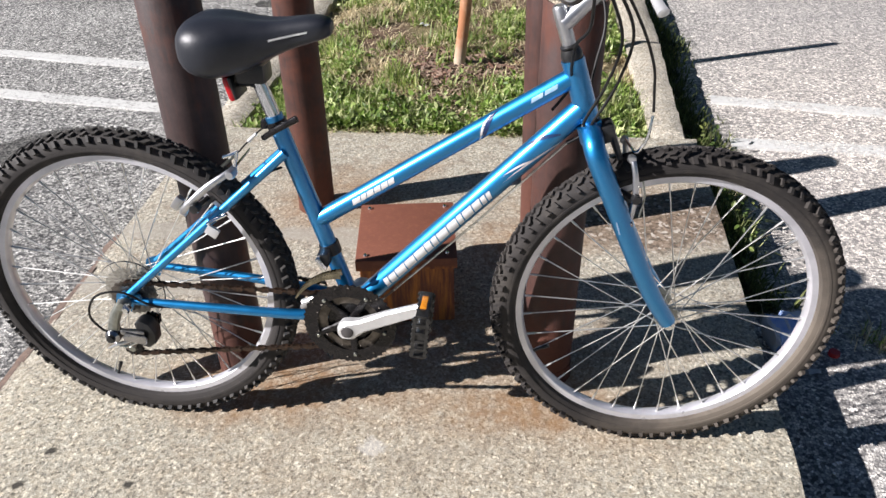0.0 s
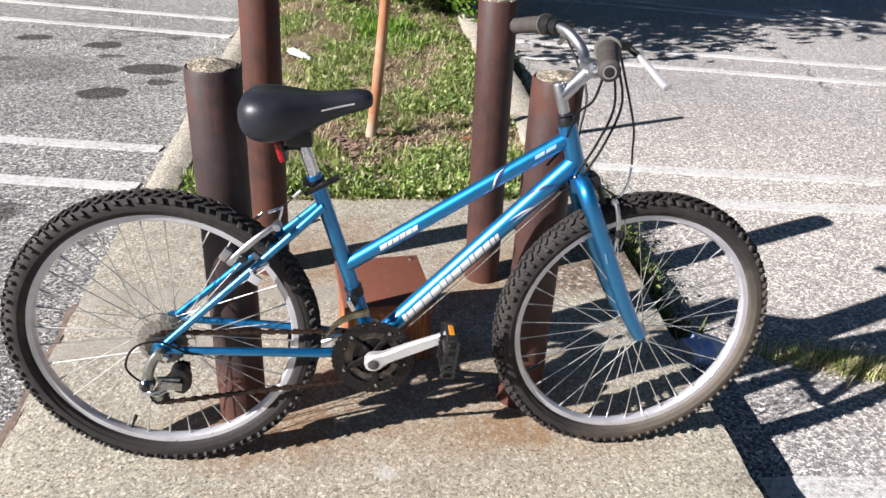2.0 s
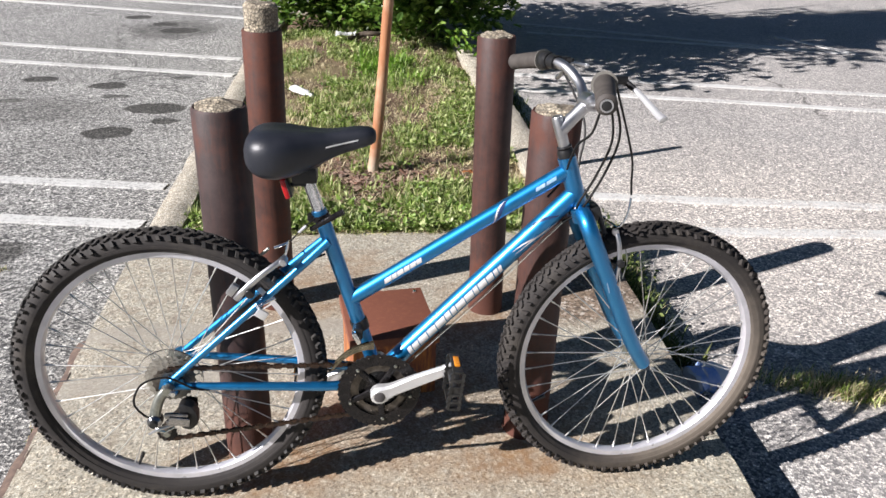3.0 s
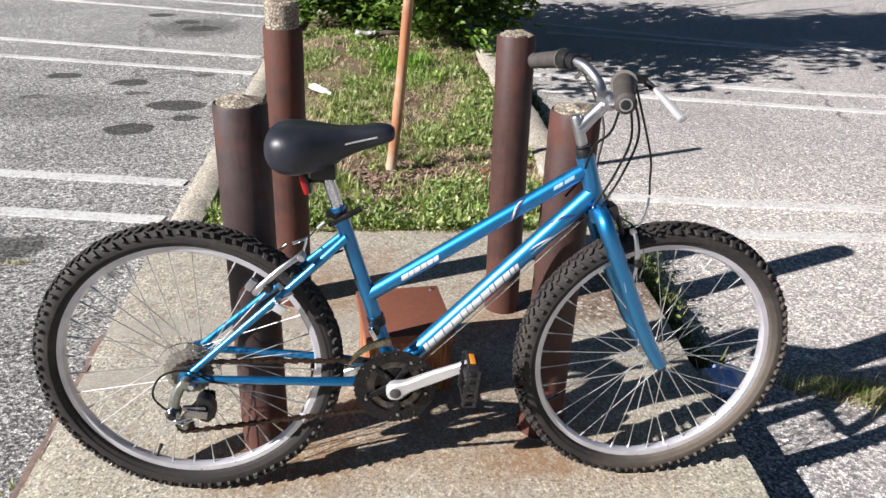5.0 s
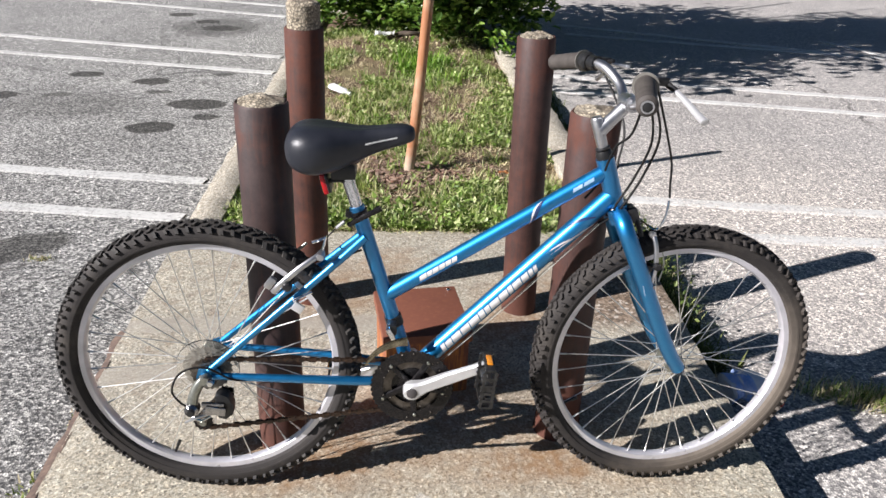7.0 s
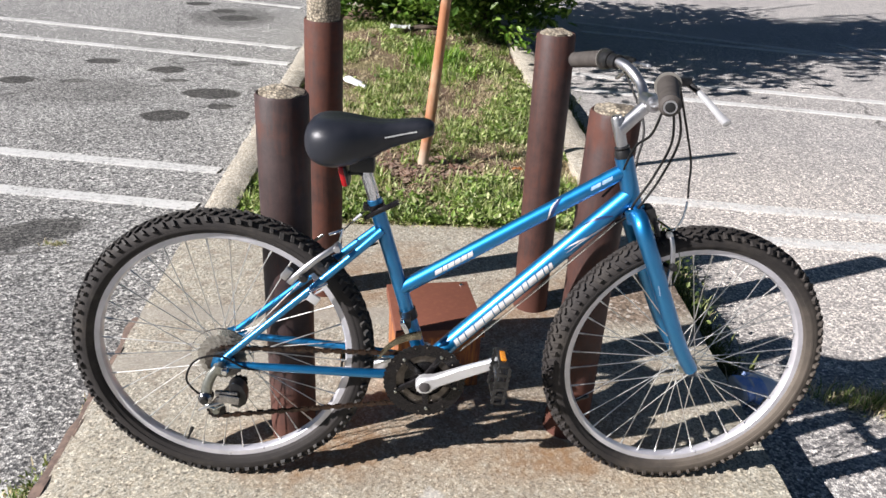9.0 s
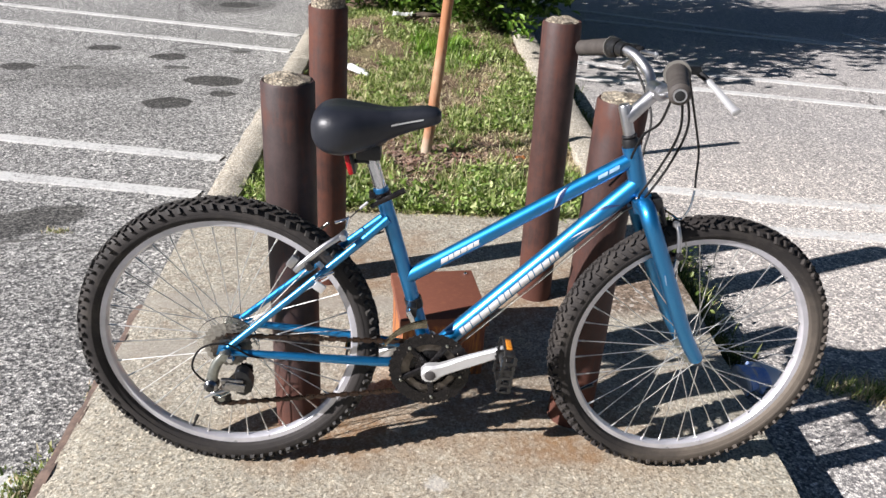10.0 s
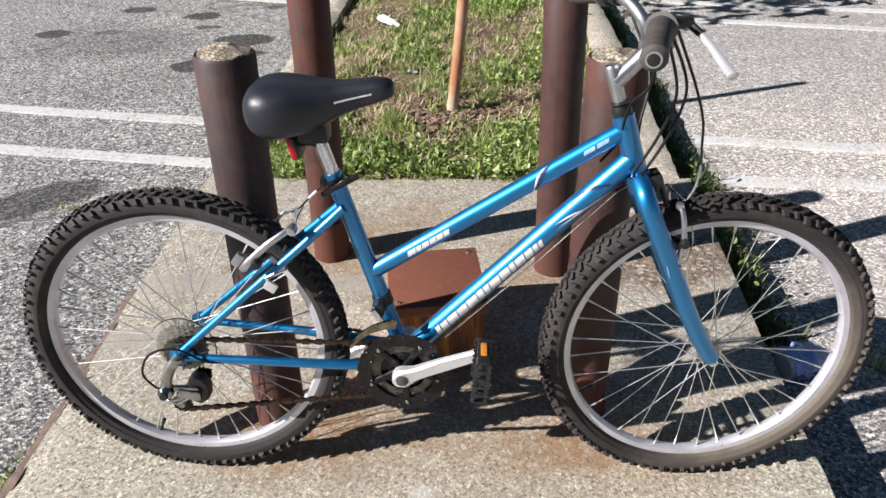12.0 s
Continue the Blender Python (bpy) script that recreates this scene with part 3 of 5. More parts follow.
pavement = slab_piece("pavement", ((-0.425, -1.1), (1.31, -1.1), (1.385, 1.455), (-0.487, 1.455)), 0.0, ROAD_Z - 0.1, SLAB)
tagged(pavement, "tan exposed-aggregate concrete island end with rust stains", "pavement", kind="structure")
for nm, pts in (("kerb", ((-0.487, 1.459), (-0.352, 1.459), (-0.362, 4.0), (-0.500, 4.0))), ("kerb", ((-0.500, 4.004), (-0.362, 4.004), (-0.37, 7.0), (-0.51, 7.0))),
                ("kerb", ((1.236, 1.459), (1.350, 1.459), (1.392, 2.55), (1.226, 2.55))), ("kerb", ((1.226, 2.554), (1.395, 2.554), (1.398, 4.0), (1.228, 4.0))), ("kerb", ((1.228, 4.004), (1.398, 4.004), (1.39, 7.0), (1.222, 7.0))),
                ("kerb", ((-0.51, 7.004), (1.39, 7.004), (1.39, 7.16), (-0.51, 7.16)))):
    tagged(slab_piece(nm, pts, 0.0, ROAD_Z - 0.1, KERB, 0.04, 0.003, 0.024), "weathered grey concrete kerb along the planted bed", "kerb", kind="structure")


def bed_z(x, y):
    edge = min(1.0, max(0.0, (x + 0.38) / 0.30)) * min(1.0, max(0.0, (1.25 - x) / 0.25))
    return -0.075 + 0.055 * edge + 0.018 * noise.noise((x * 2.3, y * 2.3, 4)) + 0.010 * noise.noise((x * 8, y * 8, 6))


bm = BM()
NU, NV = 46, 130
g = [[None] * (NV + 1) for _ in range(NU + 1)]
for j in range(NV + 1):
    y = 1.44 + (7.05 - 1.44) * j / NV
    lo = -0.37
    for i in range(NU + 1):
        x = lo + (1.24 - lo) * i / NU
        g[i][j] = bm.verts.new((x, y, bed_z(x, y)))
for i in range(NU):
    for j in range(NV):
        bm.faces.new((g[i][j], g[i + 1][j], g[i + 1][j + 1], g[i][j + 1]))
bed = link("soil_bed", bm, SOIL)
tagged(bed, "dry brown soil bed inside the kerbs", "soil", kind="structure")


# ---- steel posts ----
def post(top, foot, fill, mat, label):
    """A concrete-filled steel pipe, 114 mm across, set in the slab; fill: how far the concrete stands proud."""
    t, f = Vector(top), Vector(foot)
    h = (t - f).length
    m = Matrix.Translation(f) @ (t - f).to_track_quat("Z", "Y").to_matrix().to_4x4()
    e = empty("bollard", m)
    b = BM()
    turned(b, [(0.0475, h - 0.03), (0.0495, h), (0.0535, h + 0.0015), (0.057, h - 0.004), (0.057, h * 0.66), (0.0572, h * 0.33), (0.0572, 0.02), (0.0585, -0.01), (0.0585, -0.08)], axis="Z", seg=40)
    part("pipe", b, mat, e)
    b = BM()
    rings = []
    for k in range(7):
        r = 0.0482 * k / 6
        if fill > 0.03:
            z = h + fill * (1 - 0.12 * (k / 6) ** 6)
        else:
            z = h + fill * (1 - (k / 6) ** 2 * 0.8)
        rings.append((r, z))
    if fill > 0.03:
        rings += [(0.0485, h + fill * 0.45), (0.0484, h - 0.01)]
    turned(b, rings + [(0.0484, h - 0.028)], axis="Z", seg=36)
    for v in b.verts:
        d = noise.noise((v.co.x * 50 + top[0] * 40, v.co.y * 50, v.co.z * 50)) * 0.006
        v.co += Vector((v.co.x * 8 * d, v.co.y * 8 * d, d * (1.4 if v.co.z > h else 0)))
    part("concrete_fill", b, CAP, e, "rough pale concrete fill")
    return tagged(e, label, "bollard", "steel posts on the island")


post((0.112, 0.160, 0.890), (0.103, 0.155, 0), 0.012, POST, "brown-painted steel bollard with concrete top behind the rear wheel")
post((0.124, 0.855, 0.920), (0.104, 0.888, 0), 0.075, POST_ORANGE, "rust-red steel bollard with concrete standing proud at its top")
post((0.801, 0.823, 0.912), (0.812, 0.815, 0), 0.012, POST_RED, "brown steel bollard with rusted patches and pale concrete top")
last_post = post((0.834, 0.192, 0.868), (0.826, 0.188, 0), 0.014, POST_RED, "rusting brown steel bollard behind the front wheel")

# flaking rust round the foot of the post by the front wheel
b = BM()
turned(b, [(0.0576, 0.040), (0.0584, 0.034), (0.0588, 0.020), (0.0596, 0.010), (0.0612, 0.003), (0.0620, -0.004)], axis="Z", seg=40)
for v in b.verts:
    k = 1 + 0.05 * noise.noise((v.co.x * 45, v.co.y * 45, v.co.z * 60))
    v.co.x, v.co.y = v.co.x * k, v.co.y * k
part("rust_scale", b, POST_RED, last_post, "flaking red rust scale round the foot")

# ---- rusty box bolted to the slab ----
rusty_box = empty("utility_box", pose(0.466, 0.461, 0, 0, 0, 7.5))
b = BM()
box(b, (0.232, 0.250, 0.190), (0, 0, 0.095), 0.004)
part("body", b, PLATE, rusty_box)
b = BM()
box(b, (0.248, 0.266, 0.031), (0, 0, 0.1845), 0.003)
part("lid", b, PLATE, rusty_box, "folded rust-red steel lid")
for x, y in ((-0.10, -0.11), (0.10, -0.11), (-0.10, 0.11), (0.10, 0.11)):
    b = BM()
    turned(b, [(0.0, 0.206), (0.004, 0.205), (0.0055, 0.2025), (0.0055, 0.199)], (x, y, 0), "Z", 10)
    part("bolt", b, CHROME, rusty_box, "bright bolt head")
tagged(rusty_box, "rust-red steel box with a flat lid on the concrete", "utility box")

# ---- wooden stake in the bed ----
stake = empty("wooden_stake", pose(0.448, 2.172, -0.03))
b = BM()
pts = [(0.106 * z + 0.004 * math.sin(z * 5), 0.0, z) for z in (-0.05, 0.1, 0.25, 0.4, 0.55, 0.7, 0.85, 1.0, 1.03)]
tube(b, pts, [0.027, 0.026, 0.0255, 0.026, 0.0245, 0.025, 0.024, 0.024, 0.019], 14)
for v in b.verts:
    v.co += Vector((1, 0.6, 0)) * 0.0016 * noise.noise(v.co * 18)
part("pole", b, WOOD, stake)
tagged(stake, "weathered orange wooden stake standing in a ring of bark", "stake")

# ---- bicycle ----
LEAN = 4.0
bike = empty("bicycle", pose(0, 0, 0.001, -LEAN, 0, 0))
tagged(bike, "blue women's mountain bicycle leaning against the posts", "bicycle")
RW = 0.336
BBU, BBV = 0.431, 0.298
REAR, FRONT = Vector((-0.018, 0, RW)), Vector((1.032, 0, 0.3332))


def st(v):
    return BBU - 0.292 * (v - BBV)


def hd(v):
    return 0.821 - 0.32 * (v - 0.83)


AX = Vector((-0.32, 0, 1)).normalized()
HEAD = Vector((hd(0.8), 0, 0.8))
STEER = Matrix.Translation(HEAD) @ Matrix.Rotation(radians(7.5), 4, AX) @ Matrix.Translation(-HEAD)
# the fork and front wheel are turned a little less than the bar, and stand more upright than the frame
FORK = Matrix.Translation(HEAD) @ Matrix.Rotation(radians(3.5), 4, AX) @ Matrix.Translation(-HEAD)
FORK = Matrix.Translation(FORK @ FRONT) @ Matrix.Rotation(radians(1.8), 4, "X") @ Matrix.Translation(-(FORK @ FRONT)) @ FORK


def frame_tube(name, a, c, r, r2=None, seg=20, label=""):
    b = BM()
    tube(b, [Vector(a).lerp(Vector(c), i / 6) for i in range(7)], [r + ((r2 or r) - r) * i / 6 for i in range(7)], seg)
    return part(name, b, BLUE, bike, label)


TT0, TT1 = Vector((st(0.497), 0, 0.497)), Vector((hd(0.783) - 0.004, 0, 0.783))
DT0, DT1 = Vector((BBU + 0.004, 0, BBV + 0.012)), Vector((hd(0.729) - 0.004, 0, 0.729))
top_tube = frame_tube("top_tube", TT0, TT1, 0.0165)
down_tube = frame_tube("down_tube", DT0, DT1, 0.0205)
frame_tube("seat_tube", (BBU, 0, BBV), (st(0.703), 0, 0.703), 0.0162)
frame_tube("head_tube", (hd(0.710), 0, 0.710), (hd(0.812), 0, 0.812), 0.0195)
b = BM()
turned(b, [(0.0, -0.036), (0.012, -0.036), (0.022, -0.034), (0.022, 0.034), (0.012, 0.036), (0.0, 0.036)], (BBU, 0, BBV), "Y", 24)
part("bottom_bracket", b, BLUE, bike)
for s in (-1, 1):
    b = BM()
    tube(b, smooth_path([(BBU - 0.015, s * 0.026, BBV + 0.004), (0.33, s * 0.046, 0.307), (0.19, s * 0.058, 0.320), (0.0, s * 0.066, 0.334)]), [0.0125, 0.008], 14)
    part("chain_stay", b, BLUE, bike)
    b = BM()
    tube(b, smooth_path([(st(0.640), s * 0.019, 0.640), (0.275, s * 0.030, 0.591), (0.18, s * 0.043, 0.509), (-0.008, s * 0.066, 0.347)]), [0.0095, 0.0075], 14)
    part("seat_stay", b, BLUE, bike)
    b = BM()
    outline(b, [(-0.036, 0.330), (-0.030, 0.350), (-0.012, 0.357), (0.016, 0.348), (0.020, 0.333), (0.0, 0.325), (-0.008, 0.310), (-0.022, 0.312)], 0.006, "XZ", s * 0.066)
    part("dropout", b, BLUE, bike)
    b = BM()
    tube(b, [(0.305, s * 0.024, 0.622), (0.285, s * 0.030, 0.606)], 0.004, 8)
    part("cable_stop", b, BLUE, bike)
b = BM()
tube(b, [(0.225, -0.040, 0.550), (0.225, 0.040, 0.550)], 0.0075, 12)
part("brake_bridge", b, BLUE, bike)


def on_tube(bm_, a, c, r, t0, t1, ang0, ang1, skew=0.0, n=6, lift=0.0006):
    """A thin curved patch lying on a tube between two shares of its length and two angles round it."""
    a, c = Vector(a), Vector(c)
    t = (c - a).normalized()
    near = Vector((0, -1, 0))
    up = near.cross(t).normalized()
    if up.z < 0:
        up = -up
    L = (c - a).length
    rows = []
    for i in range(n + 1):
        f = i / n
        ang = radians(ang0 + (ang1 - ang0) * f)
        d = near * math.cos(ang) + up * math.sin(ang)
        rows.append([bm_.verts.new(a + t * (s * L + skew * (f - 0.5)) + d * (r + lift)) for s in (t0, t1)])
    for p, q in zip(rows, rows[1:]):
        bm_.faces.new((p[0], p[1], q[1], q[0]))


def swoosh(bm_, a, c, r, t0, t1, ang0, ang1, width, n=12, lift=0.0008):
    """A thin tapering curved band that sweeps round a tube as it runs along it."""
    a, c = Vector(a), Vector(c)
    t = (c - a).normalized()
    near = Vector((0, -1, 0))
    up = near.cross(t).normalized()
    if up.z < 0:
        up = -up
    rows = []
    for i in range(n + 1):
        f = i / n
        ang = radians(ang0 + (ang1 - ang0) * f ** 1.8)
        d = near * math.cos(ang) + up * math.sin(ang)
        w = width * (0.25 + 0.75 * math.sin(math.pi * min(1.0, f * 0.85 + 0.15)))
        mid = t0 + (t1 - t0) * f
        rows.append([bm_.verts.new(a + (c - a) * mid + t * k * w + d * (r + lift)) for k in (-0.5, 0.5)])
    for p, q in zip(rows, rows[1:]):
        bm_.faces.new((p[0], p[1], q[1], q[0]))


# maker's mark on the down tube, as plain white blocks, and the smaller ones on the top tube
at = 0.150
for w, hi in ((0.023, 20), (0.036, 17), (0.053, 18), (0.051, 17), (0.055, 18), (0.032, 20), (0.028, 18), (0.053, 17), (0.049, 18), (0.025, 19), (0.047, 17), (0.038, 15), (0.023, 13), (0.019, 11)):
    b = BM()
    on_tube(b, DT0, DT1, 0.0205, at, at + w * 0.80, -32, hi, 0.006)
    at += w * 0.80 + 0.0042
    part("maker_mark", b, WHITE, down_tube, "worn white block letter shown as a bar", smooth=True)
b = BM()
swoosh(b, DT0, DT1, 0.0205, 0.70, 0.885, -5, -48, 0.026)
swoosh(b, DT0, DT1, 0.0205, 0.70, 0.80, 18, -20, 0.014)
part("trim_stripe", b, WHITE, down_tube, "white swoosh stripe")
b = BM()
swoosh(b, DT0, DT1, 0.0205, 0.80, 0.91, 62, -12, 0.016)
part("dark_stripe", b, NAVY, down_tube, "dark blue stripe")
at = 0.160
for w in (0.028, 0.018, 0.024, 0.022, 0.022, 0.020):
    b = BM()
    on_tube(b, TT0, TT1, 0.0165, at, at + w * 1.15, -17, 19, 0.005)
    at += w * 1.15 + 0.0035
    part("model_mark", b, WHITE, top_tube, "small white letter shown as a bar")
for a0, a1 in ((0.855, 0.895), (0.902, 0.945)):
    b = BM()
    on_tube(b, TT0, TT1, 0.0165, a0, a1, 2, 26, 0.004)
    part("side_mark", b, PALE, top_tube, "small faint pale mark")
b = BM()
swoosh(b, TT0, TT1, 0.0165, 0.745, 0.66, 65, -62, 0.016)
part("dark_stripe", b, NAVY, top_tube, "dark blue stripe")
b = BM()
swoosh(b, TT0, TT1, 0.0165, 0.730, 0.645, 60, -62, 0.007)
part("trim_stripe", b, WHITE, top_tube)

# fork
b = BM()
tube(b, [(hd(0.676), 0, 0.676), (hd(0.706), 0, 0.706)], 0.0215, 18)
b.transform(FORK)
fork = part("fork", b, BLUE, bike)
for s in (-1, 1):
    b = BM()
    pts = smooth_path([(hd(0.694), s * 0.006, 0.694), (hd(0.692), s * 0.030, 0.690), (hd(0.674), s * 0.049, 0.668), (hd(0.60) + 0.006, s * 0.056, 0.60), (hd(0.50) + 0.018, s * 0.057, 0.50), (0.974, s * 0.057, 0.436), (1.001, s * 0.056, 0.383), (1.030, s * 0.053, 0.337)], 5)
    tube(b, pts, [0.0183 - 0.0028 * (i / (len(pts) - 1)) ** 2.2 for i in range(len(pts))], 18)
    b.transform(FORK)
    part("fork_blade", b, BLUE, fork)
    b = BM()
    outline(b, [(1.018, 0.354), (1.036, 0.350), (1.043, 0.336), (1.040, 0.324), (1.026, 0.324), (1.022, 0.338)], 0.007, "XZ", s * 0.053)
    b.transform(FORK)
    part("fork_end", b, BLUE, fork)
b = BM()
on_tube(b, (hd(0.60), -0.056, 0.60), (hd(0.5), -0.057, 0.5), 0.0183, 0.42, 0.66, 4, 11, 0.0, 6, 0.0012)
b.transform(FORK)
part("fork_mark", b, plain("pale_blue_mark", (0.35, 0.52, 0.68), (0.2, 0.4, 0.6), 0.35), fork, "faint pale decal")
for v0, v1, r in ((0.698, 0.708, 0.0215), (0.812, 0.829, 0.0172), (0.831, 0.836, 0.0150)):
    b = BM()
    tube(b, [(hd(v0), 0, v0), (hd((v0 + v1) / 2), 0, (v0 + v1) / 2), (hd(v1), 0, v1)], [r, r * 1.05, r * 0.86], 20)
    part("headset", b, BLACK, bike)


# wheels
def wheel(axle, turn, rear):
    m = turn @ Matrix.Translation(axle) @ Matrix.Scale(1.0 if rear else 0.99, 4)
    hub_w = 0.030 if not rear else 0.026
    b = BM()
    turned(b, [(0.2705, -0.0075), (0.2690, 0.0), (0.2705, 0.0075), (0.2735, 0.0118), (0.2880, 0.0128), (0.2885, 0.0108), (0.2800, 0.0095), (0.2800, -0.0095), (0.2885, -0.0108), (0.2880, -0.0128), (0.2735, -0.0118)], axis="Y", seg=96, closed=True)
    w = part("wheel", b, RIM, bike, "spoked wheel with a dull alloy rim", m)
    # tyre carcass and tread
    b = BM()
    R0, r0 = 0.3045, 0.0262
    prof = []
    for k in range(15):
        a = radians(-128 + 256 * k / 14)
        prof.append((R0 + r0 * math.cos(a), r0 * 0.98 * math.sin(a)))
    turned(b, prof + [(0.2835, 0.0102), (0.2835, -0.0102)], axis="Y", seg=120, closed=True)

    def knob(th, ph, along, across, high, skew=0.0):
        """One tread block: th round the wheel, ph round the section."""
        vs = []
        wild, high = worn.uniform(0.75, 1.15), high * worn.uniform(0.75, 1.1)
        across, ph = across * worn.uniform(0.8, 1.15), ph + worn.uniform(-0.05, 0.05)
        for h, shrink in ((-0.002, 1.0), (high, 0.72)):
            for sa, sb in ((-1, -1), (1, -1), (1, 1), (-1, 1)):
                p = ph + sb * across * shrink / 2 / r0
                rr = R0 + (r0 + h) * math.cos(p)
                t = th + (sa * along * shrink / 2 + skew * sb) / rr * wild
                vs.append(b.verts.new((rr * math.cos(t), (r0 + h) * math.sin(p), rr * math.sin(t))))
        for f in ((4, 5, 6, 7), (0, 1, 5, 4), (1, 2, 6, 5), (2, 3, 7, 6), (3, 0, 4, 7)):
            b.faces.new([vs[i] for i in f]).material_index = 1
    N = 88
    worn = random.Random(5 if rear else 9)
    for i in range(N):
        t = 2 * math.pi * i / N
        d = 2 * math.pi / N
        knob(t, 0.12, 0.0095, 0.0098, 0.0050, 0.003)
        knob(t + d * 0.5, -0.12, 0.0095, 0.0098, 0.0050, -0.003)
        for s in (-1, 1):
            knob(t + d * (0.25 + 0.15 * s), s * 0.52, 0.0095, 0.0100, 0.0058, s * 0.004)
            knob(t + d * (0.75 + 0.1 * s), s * (1.02 if i % 2 else 0.92), 0.0115 if i % 2 else 0.0085, 0.0135, 0.0072, -s * 0.002)
    tyre = part("tyre", b, (RUBBER if rear else RUBBER_DUSTY, KNOB if rear else KNOB_DUSTY), w, "dusty black knobbly tyre" if rear else "black knobbly tyre caked with brown dust")
    for z in (-1, 1):
        b = BM()
        turned(b, [(0.2965, z * 0.0256), (0.2985, z * 0.0264), (0.3005, z * 0.0264), (0.3025, z * 0.0265), (0.3025, z * 0.0250), (0.2965, z * 0.0245)], axis="Y", seg=96, closed=True)
        part("sidewall_rib", b, RUBBER if rear else RUBBER_DUSTY, tyre)
    b = BM()
    turned(b, [(0.0, -0.050), (0.005, -0.050), (0.008, -0.046), (0.008, -hub_w - 0.004), (0.023, -hub_w - 0.002), (0.023, -hub_w + 0.002), (0.013, -hub_w + 0.005), (0.0115, 0), (0.013, hub_w - 0.005),
               (0.023, hub_w - 0.002), (0.023, hub_w + 0.002), (0.008, hub_w + 0.004), (0.008, 0.046), (0.005, 0.050), (0.0, 0.050)], axis="Y", seg=28)
    part("hub", b, DULL, w)
    for s in (-1, 1):
        b = BM()
        y = (0.074 if rear else 0.060) * s
        turned(b, [(0.0, y + s * 0.010), (0.0045, y + s * 0.010), (0.0045, y + s * 0.004), (0.0095, y + s * 0.004), (0.0095, y - s * 0.004), (0.0, y - s * 0.004)], axis="Y", seg=12)
        part("axle_nut", b, CHROME, w)
    # spokes, crossed in threes; every spoke of a wheel shares one mesh
    def ends(i):
        s = -1 if i % 2 else 1
        k = i // 2
        lead = 1 if k % 2 else -1
        rim_a = 2 * math.pi * (i + 0.5) / 36
        hub_a = rim_a + lead * radians(62)
        fy = s * (hub_w + (0.0025 if lead > 0 else -0.0025))
        return Vector((0.0205 * math.cos(hub_a), fy, 0.0205 * math.sin(hub_a))), Vector((0.2708 * math.cos(rim_a), s * 0.002, 0.2708 * math.sin(rim_a)))
    p, q = ends(0)
    L = (q - p).length
    b = BM()
    tube(b, [(0, 0, 0), (0, 0, L * 0.93)], 0.00115, 6)
    tube(b, [(0, 0, L * 0.93), (0, 0, L)], 0.0021, 6)
    first = part("spoke", b, SPOKE, w)
    for i in range(36):
        ob = first if i == 0 else new("spoke", first.data)
        ob.parent = w
        p, q = ends(i)
        ob.matrix_basis = Matrix.Translation(p) @ (q - p).to_track_quat("Z", "Y").to_matrix().to_4x4()
    b = BM()
    a = radians(247 if rear else 205)
    d = Vector((math.cos(a), 0, math.sin(a)))
    tube(b, [d * 0.270, d * 0.248], 0.0030, 8)
    tube(b, [d * 0.250, d * 0.236], 0.0042, 8)
    part("valve", b, BLACK, w)
    return w


rear_wheel = wheel(REAR, Matrix(), True)
wheel(FRONT, FORK, False)

# sprockets and the clear spoke guard, under the rear wheel
for i, (r, y) in enumerate(((0.053, -0.036), (0.048, -0.0405), (0.043, -0.045), (0.038, -0.0495), (0.033, -0.054), (0.028, -0.0585))):
    b = BM()
    n = 28 - i * 3
    pts = []
    for k in range(n * 2):
        a = math.pi * k / n
        rr = r + (0.002 if k % 2 else -0.002)
        pts.append((rr * math.cos(a), rr * math.sin(a)))
    outline(b, pts, 0.002, "XZ", y)
    part("sprocket", b, ZINC if i < 4 else STEEL, rear_wheel, smooth=False)
b = BM()
turned(b, [(0.026, -0.031), (0.067, -0.0335), (0.069, -0.032), (0.067, -0.0305), (0.026, -0.029)], axis="Y", seg=40, closed=True)
part("spoke_guard", b, clear_plastic("clear_guard_plastic", (0.97, 0.97, 0.95), 0.06, 0.97), rear_wheel, "clear plastic spoke guard disc")

# crankset
crankset = empty("crankset")
crankset.parent = bike
crankset.matrix_basis = Matrix.Translation((BBU, 0, BBV))
CA = radians(23)


def ring_with_teeth(r, inner, n, y, name, mat):
    b_ = BM()
    vo, vi = [], []
    for k in range(n * 2):
        a = math.pi * k / n
        rr = r + (0.0018 if k % 2 else -0.0018)
        for lst, q in ((vo, rr), (vi, inner)):
            lst.append([b_.verts.new((q * math.cos(a), y + h, q * math.sin(a))) for h in (-0.0012, 0.0012)])
    for k in range(n * 2):
        j = (k + 1) % (n * 2)
        b_.faces.new((vo[k][0], vo[j][0], vi[j][0], vi[k][0]))
        b_.faces.new((vo[k][1], vi[k][1], vi[j][1], vo[j][1]))
        b_.faces.new((vo[k][0], vo[k][1], vo[j][1], vo[j][0]))
        b_.faces.new((vi[k][0], vi[j][0], vi[j][1], vi[k][1]))
    return part(name, b_, mat, crankset, smooth=False)


